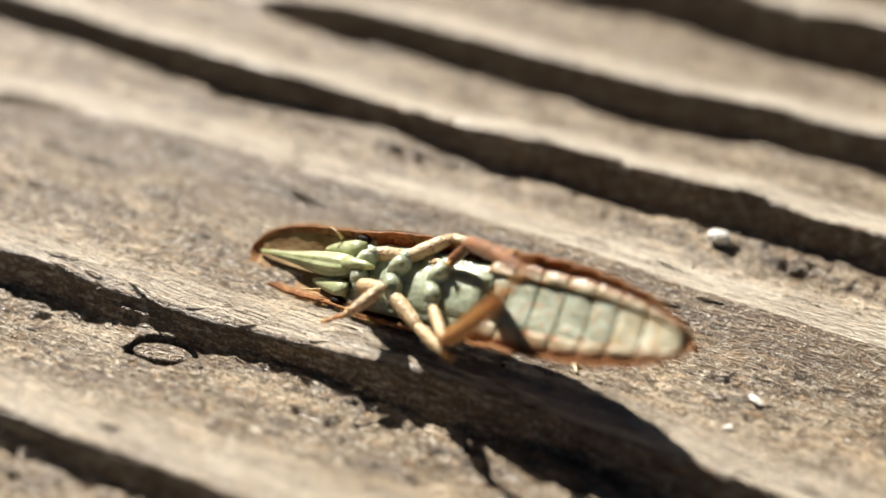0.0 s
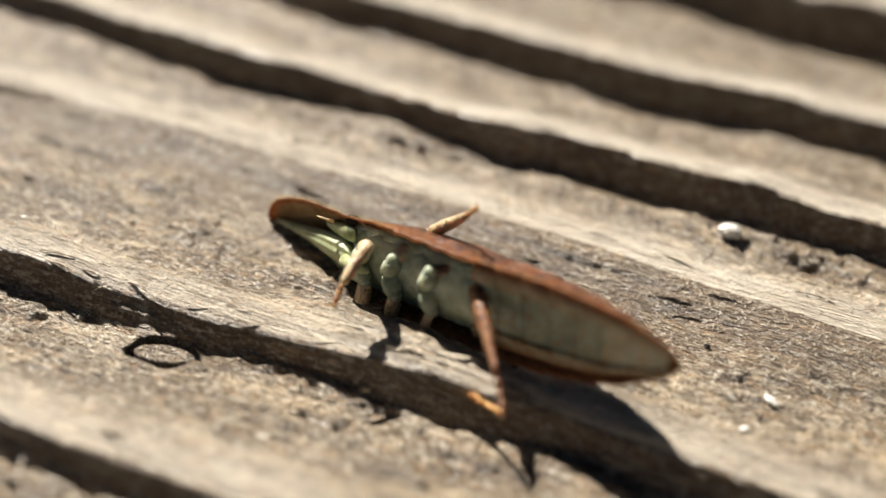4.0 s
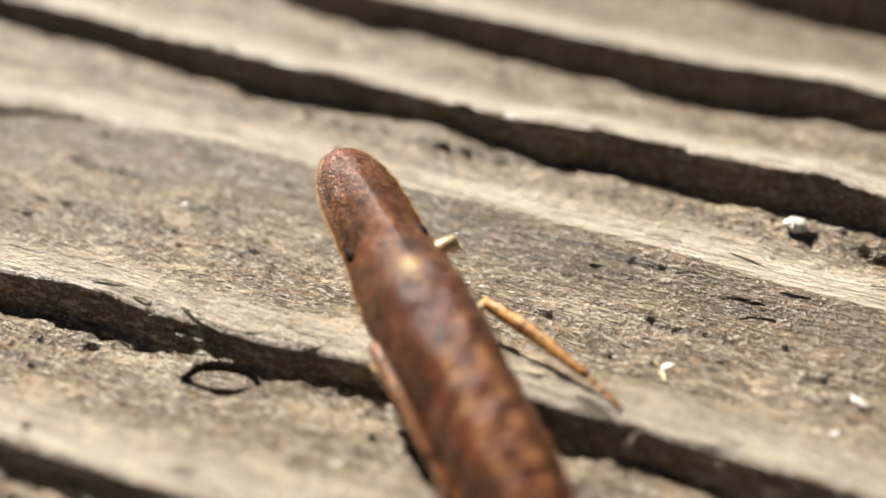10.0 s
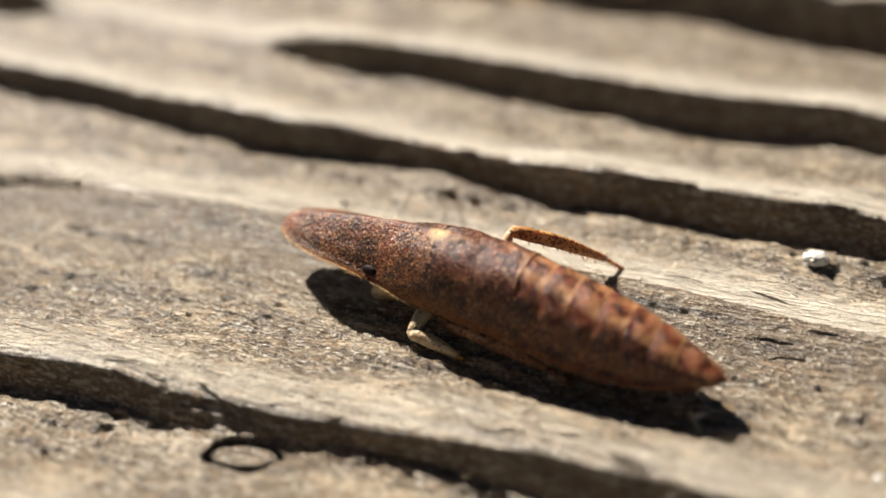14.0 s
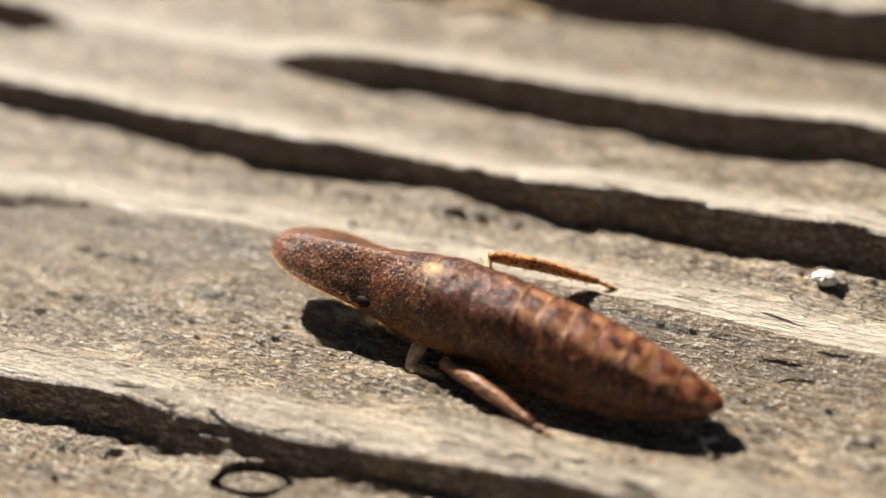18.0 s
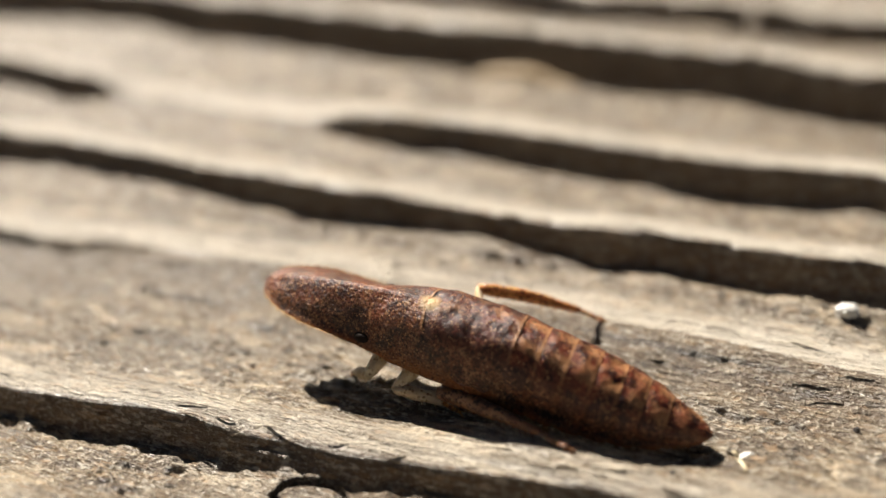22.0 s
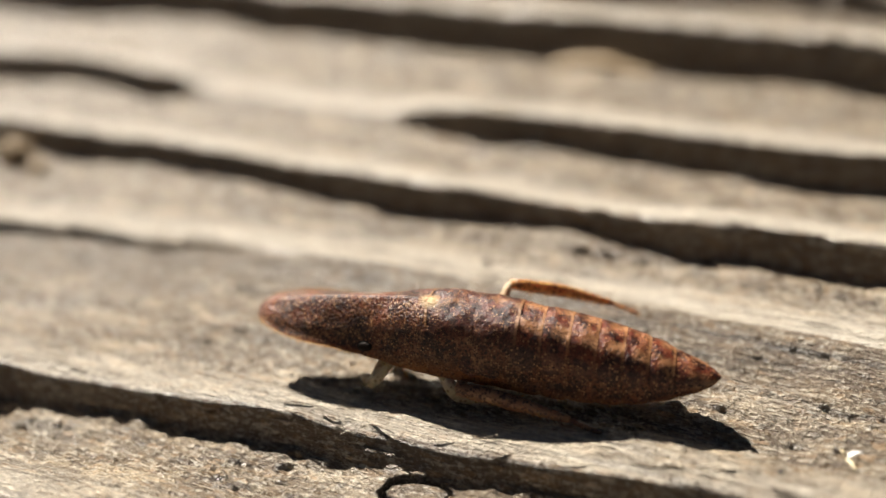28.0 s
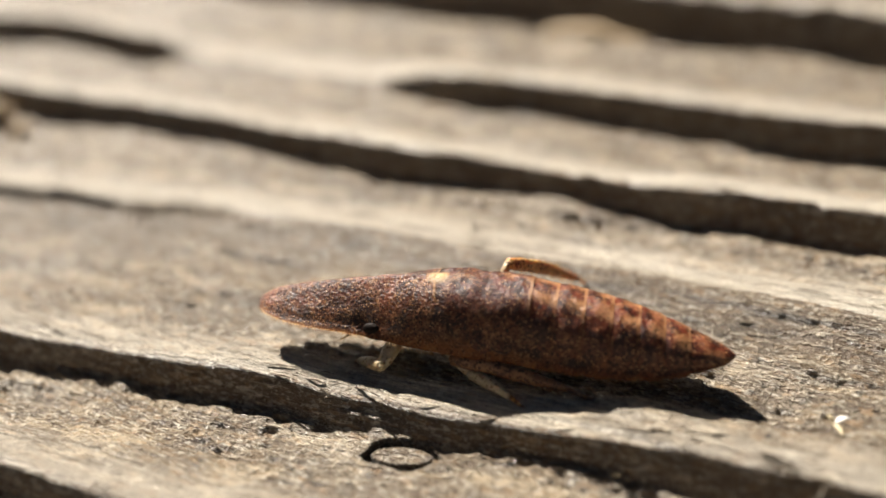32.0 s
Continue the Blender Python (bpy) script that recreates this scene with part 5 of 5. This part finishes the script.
    walk(nymph_legs["hind_left"][0], [
        (0, at(-0.15, 0.60, -0.62, 14, 30, 142)), (1, at(-0.15, 0.60, -0.62, 45, 63, -170)), (2, at(-0.15, 0.60, -0.62, 51, 53, -164)),
        (2.5, at(-0.15, 0.60, -0.62, 36, 46, 177)), (3.17, at(-0.15, 0.60, -0.62, 71, 10, -170)), (3.83, at(-0.15, 0.60, -0.62, 100, -29, -177)),
        (4.17, at(-0.15, 0.60, -0.62, 55, -43, -169)), (4.5, at(-0.15, 0.60, -0.62, 0, -29, -164)), (5, at(-0.15, 0.60, -0.62, 0, -27, -161)),
        (5.3, at(-0.15, 0.60, -0.62, 0, 42, 156)), (5.4, at(-0.15, 0.60, -0.62, 16, 55, 99)), (5.5, at(-0.15, 0.60, -0.62, 0, 69, 15)),
        (6, at(-0.15, 0.60, -0.62, 0, -7, 26)), (6.5, at(-0.15, 0.60, -0.62, 0, -10, 72)), (7, at(-0.15, 0.60, -0.62, 0, -22, 36)),
        (8, at(-0.15, 0.60, -0.62, 0, -30, 59)), (9, at(-0.15, 0.60, -0.62, 0, 15, 48)), (10, at(-0.15, 0.60, -0.62, 0, -12, 56)),
        (11, at(-0.15, 0.60, -0.62, 0, 5, 78)), (11.5, at(-0.15, 0.60, -0.62, 0, -5, 84)), (12, at(-0.15, 0.60, -0.62, 0, -30, 75)),
        (13, at(-0.15, 0.60, -0.62, 0, 12, 26)), (14, at(-0.15, 0.60, -0.62, 0, 17, 30)), (17, at(-0.15, 0.60, -0.62, 0, 15, 22)),
        (18, at(-0.15, 0.60, -0.62, 0, 4, 67)), (19, at(-0.15, 0.60, -0.62, 0, 9, 94)), (20, at(-0.15, 0.60, -0.62, 0, 11, 104)),
        (21, at(-0.15, 0.60, -0.62, 0, 14, 67)), (22, at(-0.15, 0.60, -0.62, 0, 20, 50)), (23, at(-0.15, 0.60, -0.62, 0, 11, 53)),
        (24, at(-0.15, 0.60, -0.62, 0, 26, 33)), (26, at(-0.15, 0.60, -0.62, 0, 1, 87)), (27, at(-0.15, 0.60, -0.62, 0, 1, 87)),
        (28, at(-0.15, 0.60, -0.62, 0, 1, 73)), (29, at(-0.15, 0.60, -0.62, 0, -1, 83)), (30, at(-0.15, 0.60, -0.62, 0, 3, 60)),
        (31, at(-0.15, 0.60, -0.62, 0, 4, 52)), (32, at(-0.15, 0.60, -0.62, 0, 7, 35)),
    ])
    walk(nymph_legs["hind_left"][1], [
        (0, at(1.05, 0.00, 0.00, 0, 28, 45)), (1, at(1.05, 0.00, 0.00, -13, -20, 26)), (2, at(1.05, 0.00, 0.00, -9, -8, 15)),
        (2.5, at(1.05, 0.00, 0.00, -9, 1, 12)), (3.5, at(1.05, 0.00, 0.00, -16, -22, -48)), (4, at(1.05, 0.00, 0.00, -4, 25, -81)),
        (4.5, at(1.05, 0.00, 0.00, 10, 65, -82)), (5, at(1.05, 0.00, 0.00, 13, 51, -82)), (5.15, at(1.05, 0.00, 0.00, 41, 14, -44)),
        (5.3, at(1.05, 0.00, 0.00, 43, -30, -22)), (5.4, at(1.05, 0.00, 0.00, -23, -14, 60)), (5.5, at(1.05, 0.00, 0.00, -34, 48, 111)),
        (6, at(1.05, 0.00, 0.00, 21, 33, 146)), (6.5, at(1.05, 0.00, 0.00, -9, 5, 108)), (7, at(1.05, 0.00, 0.00, 2, -12, 142)),
        (8, at(1.05, 0.00, 0.00, 14, -11, 122)), (9, at(1.05, 0.00, 0.00, -16, 11, 133)), (10, at(1.05, 0.00, 0.00, 5, -1, 125)),
        (11, at(1.05, 0.00, 0.00, -17, 5, 95)), (11.5, at(1.05, 0.00, 0.00, -17, 5, 79)), (12, at(1.05, 0.00, 0.00, 31, 27, 90)),
        (12.5, at(1.05, 0.00, 0.00, 17, 19, 128)), (13, at(1.05, 0.00, 0.00, 0, 20, 166)), (14, at(1.05, 0.00, 0.00, -9, 23, 150)),
        (17, at(1.05, 0.00, 0.00, -15, 16, 153)), (18, at(1.05, 0.00, 0.00, -10, -5, 97)), (19, at(1.05, 0.00, 0.00, -20, -8, 78)),
        (20, at(1.05, 0.00, 0.00, -20, -6, 72)), (21, at(1.05, 0.00, 0.00, -21, 3, 110)), (22, at(1.05, 0.00, 0.00, -28, -1, 122)),
        (23, at(1.05, 0.00, 0.00, -22, 0, 114)), (24, at(1.05, 0.00, 0.00, -33, 3, 123)), (26, at(1.05, 0.00, 0.00, -9, 1, 74)),
        (27, at(1.05, 0.00, 0.00, -9, 1, 74)), (28, at(1.05, 0.00, 0.00, -7, 4, 102)), (29, at(1.05, 0.00, 0.00, -6, 5, 94)),
        (30, at(1.05, 0.00, 0.00, -6, 6, 119)), (31, at(1.05, 0.00, 0.00, -4, 7, 129)), (32, at(1.05, 0.00, 0.00, -1, 10, 138)),
    ])
    walk(nymph_legs["hind_right"][0], [
        (0, at(-0.15, -0.60, -0.62, -12, 27, -137)), (1, at(-0.15, -0.60, -0.62, -11, 23, -132)), (2, at(-0.15, -0.60, -0.62, -6, 13, -121)),
        (2.5, at(-0.15, -0.60, -0.62, -8, 24, -129)), (3.5, at(-0.15, -0.60, -0.62, 14, 18, -90)), (4.5, at(-0.15, -0.60, -0.62, 29, 0, -58)),
        (6, at(-0.15, -0.60, -0.62, 26, -12, -60)), (6.5, at(-0.15, -0.60, -0.62, 22, 41, -109)), (6.75, at(-0.15, -0.60, -0.62, 16, 20, -77)),
        (7, at(-0.15, -0.60, -0.62, 0, 4, -46)), (8, at(-0.15, -0.60, -0.62, 0, 5, -43)), (9, at(-0.15, -0.60, -0.62, 0, 5, -51)),
        (10, at(-0.15, -0.60, -0.62, 0, 16, -49)), (11, at(-0.15, -0.60, -0.62, 0, 38, -81)), (11.5, at(-0.15, -0.60, -0.62, 0, 39, -77)),
        (12.25, at(-0.15, -0.60, -0.62, 5, -6, -66)), (13, at(-0.15, -0.60, -0.62, 0, -51, -54)), (14, at(-0.15, -0.60, -0.62, 0, -70, -106)),
        (17, at(-0.15, -0.60, -0.62, 0, -20, -62)), (18, at(-0.15, -0.60, -0.62, 0, -20, -61)), (19, at(-0.15, -0.60, -0.62, 0, -11, -71)),
        (20, at(-0.15, -0.60, -0.62, 0, -21, -91)), (21, at(-0.15, -0.60, -0.62, 0, -27, -74)), (22, at(-0.15, -0.60, -0.62, 0, -12, -61)),
        (23, at(-0.15, -0.60, -0.62, 0, -13, -86)), (24, at(-0.15, -0.60, -0.62, 0, -25, -67)), (26, at(-0.15, -0.60, -0.62, 0, -49, -103)),
        (27, at(-0.15, -0.60, -0.62, 0, -49, -103)), (28, at(-0.15, -0.60, -0.62, 0, -32, -110)), (29, at(-0.15, -0.60, -0.62, 0, -48, -71)),
        (30, at(-0.15, -0.60, -0.62, 0, -51, -105)), (31, at(-0.15, -0.60, -0.62, 0, -52, -97)), (32, at(-0.15, -0.60, -0.62, 0, -62, -112)),
    ])
    walk(nymph_legs["hind_right"][1], [
        (0, at(1.80, 0.00, 0.00, 0, 37, -43)), (1, at(1.80, 0.00, 0.00, -1, 40, -45)), (2, at(1.80, 0.00, 0.00, -12, 47, -62)),
        (2.5, at(1.80, 0.00, 0.00, -10, 39, -59)), (3.5, at(1.80, 0.00, 0.00, -34, 19, -97)), (4.5, at(1.80, 0.00, 0.00, -41, -9, -124)),
        (6, at(1.80, 0.00, 0.00, -41, -9, -124)), (6.25, at(1.80, 0.00, 0.00, -23, -4, -77)), (6.5, at(1.80, 0.00, 0.00, -7, -14, -29)),
        (6.75, at(1.80, 0.00, 0.00, -3, -2, -73)), (7, at(1.80, 0.00, 0.00, -8, 9, -117)), (8, at(1.80, 0.00, 0.00, -8, 8, -117)),
        (9, at(1.80, 0.00, 0.00, -2, 5, -104)), (10, at(1.80, 0.00, 0.00, 7, 3, -110)), (11, at(1.80, 0.00, 0.00, 24, -3, -97)),
        (11.5, at(1.80, 0.00, 0.00, 14, 17, -93)), (13, at(1.80, 0.00, 0.00, -51, 10, -105)), (14, at(1.80, 0.00, 0.00, -106, 62, -117)),
        (17, at(1.80, 0.00, 0.00, -29, 17, -99)), (18, at(1.80, 0.00, 0.00, -28, 14, -102)), (19, at(1.80, 0.00, 0.00, -24, 22, -89)),
        (20, at(1.80, 0.00, 0.00, -33, 33, -71)), (21, at(1.80, 0.00, 0.00, -36, 32, -75)), (22, at(1.80, 0.00, 0.00, -28, 20, -98)),
        (23, at(1.80, 0.00, 0.00, -27, 25, -80)), (24, at(1.80, 0.00, 0.00, -45, 37, -99)), (26, at(1.80, 0.00, 0.00, -83, 59, -100)),
        (27, at(1.80, 0.00, 0.00, -83, 59, -100)), (28, at(1.80, 0.00, 0.00, -39, 39, -67)), (29, at(1.80, 0.00, 0.00, -72, 39, -110)),
        (30, at(1.80, 0.00, 0.00, -71, 59, -91)), (31, at(1.80, 0.00, 0.00, -67, 51, -91)), (32, at(1.80, 0.00, 0.00, -97, 74, -107)),
    ])


motions()
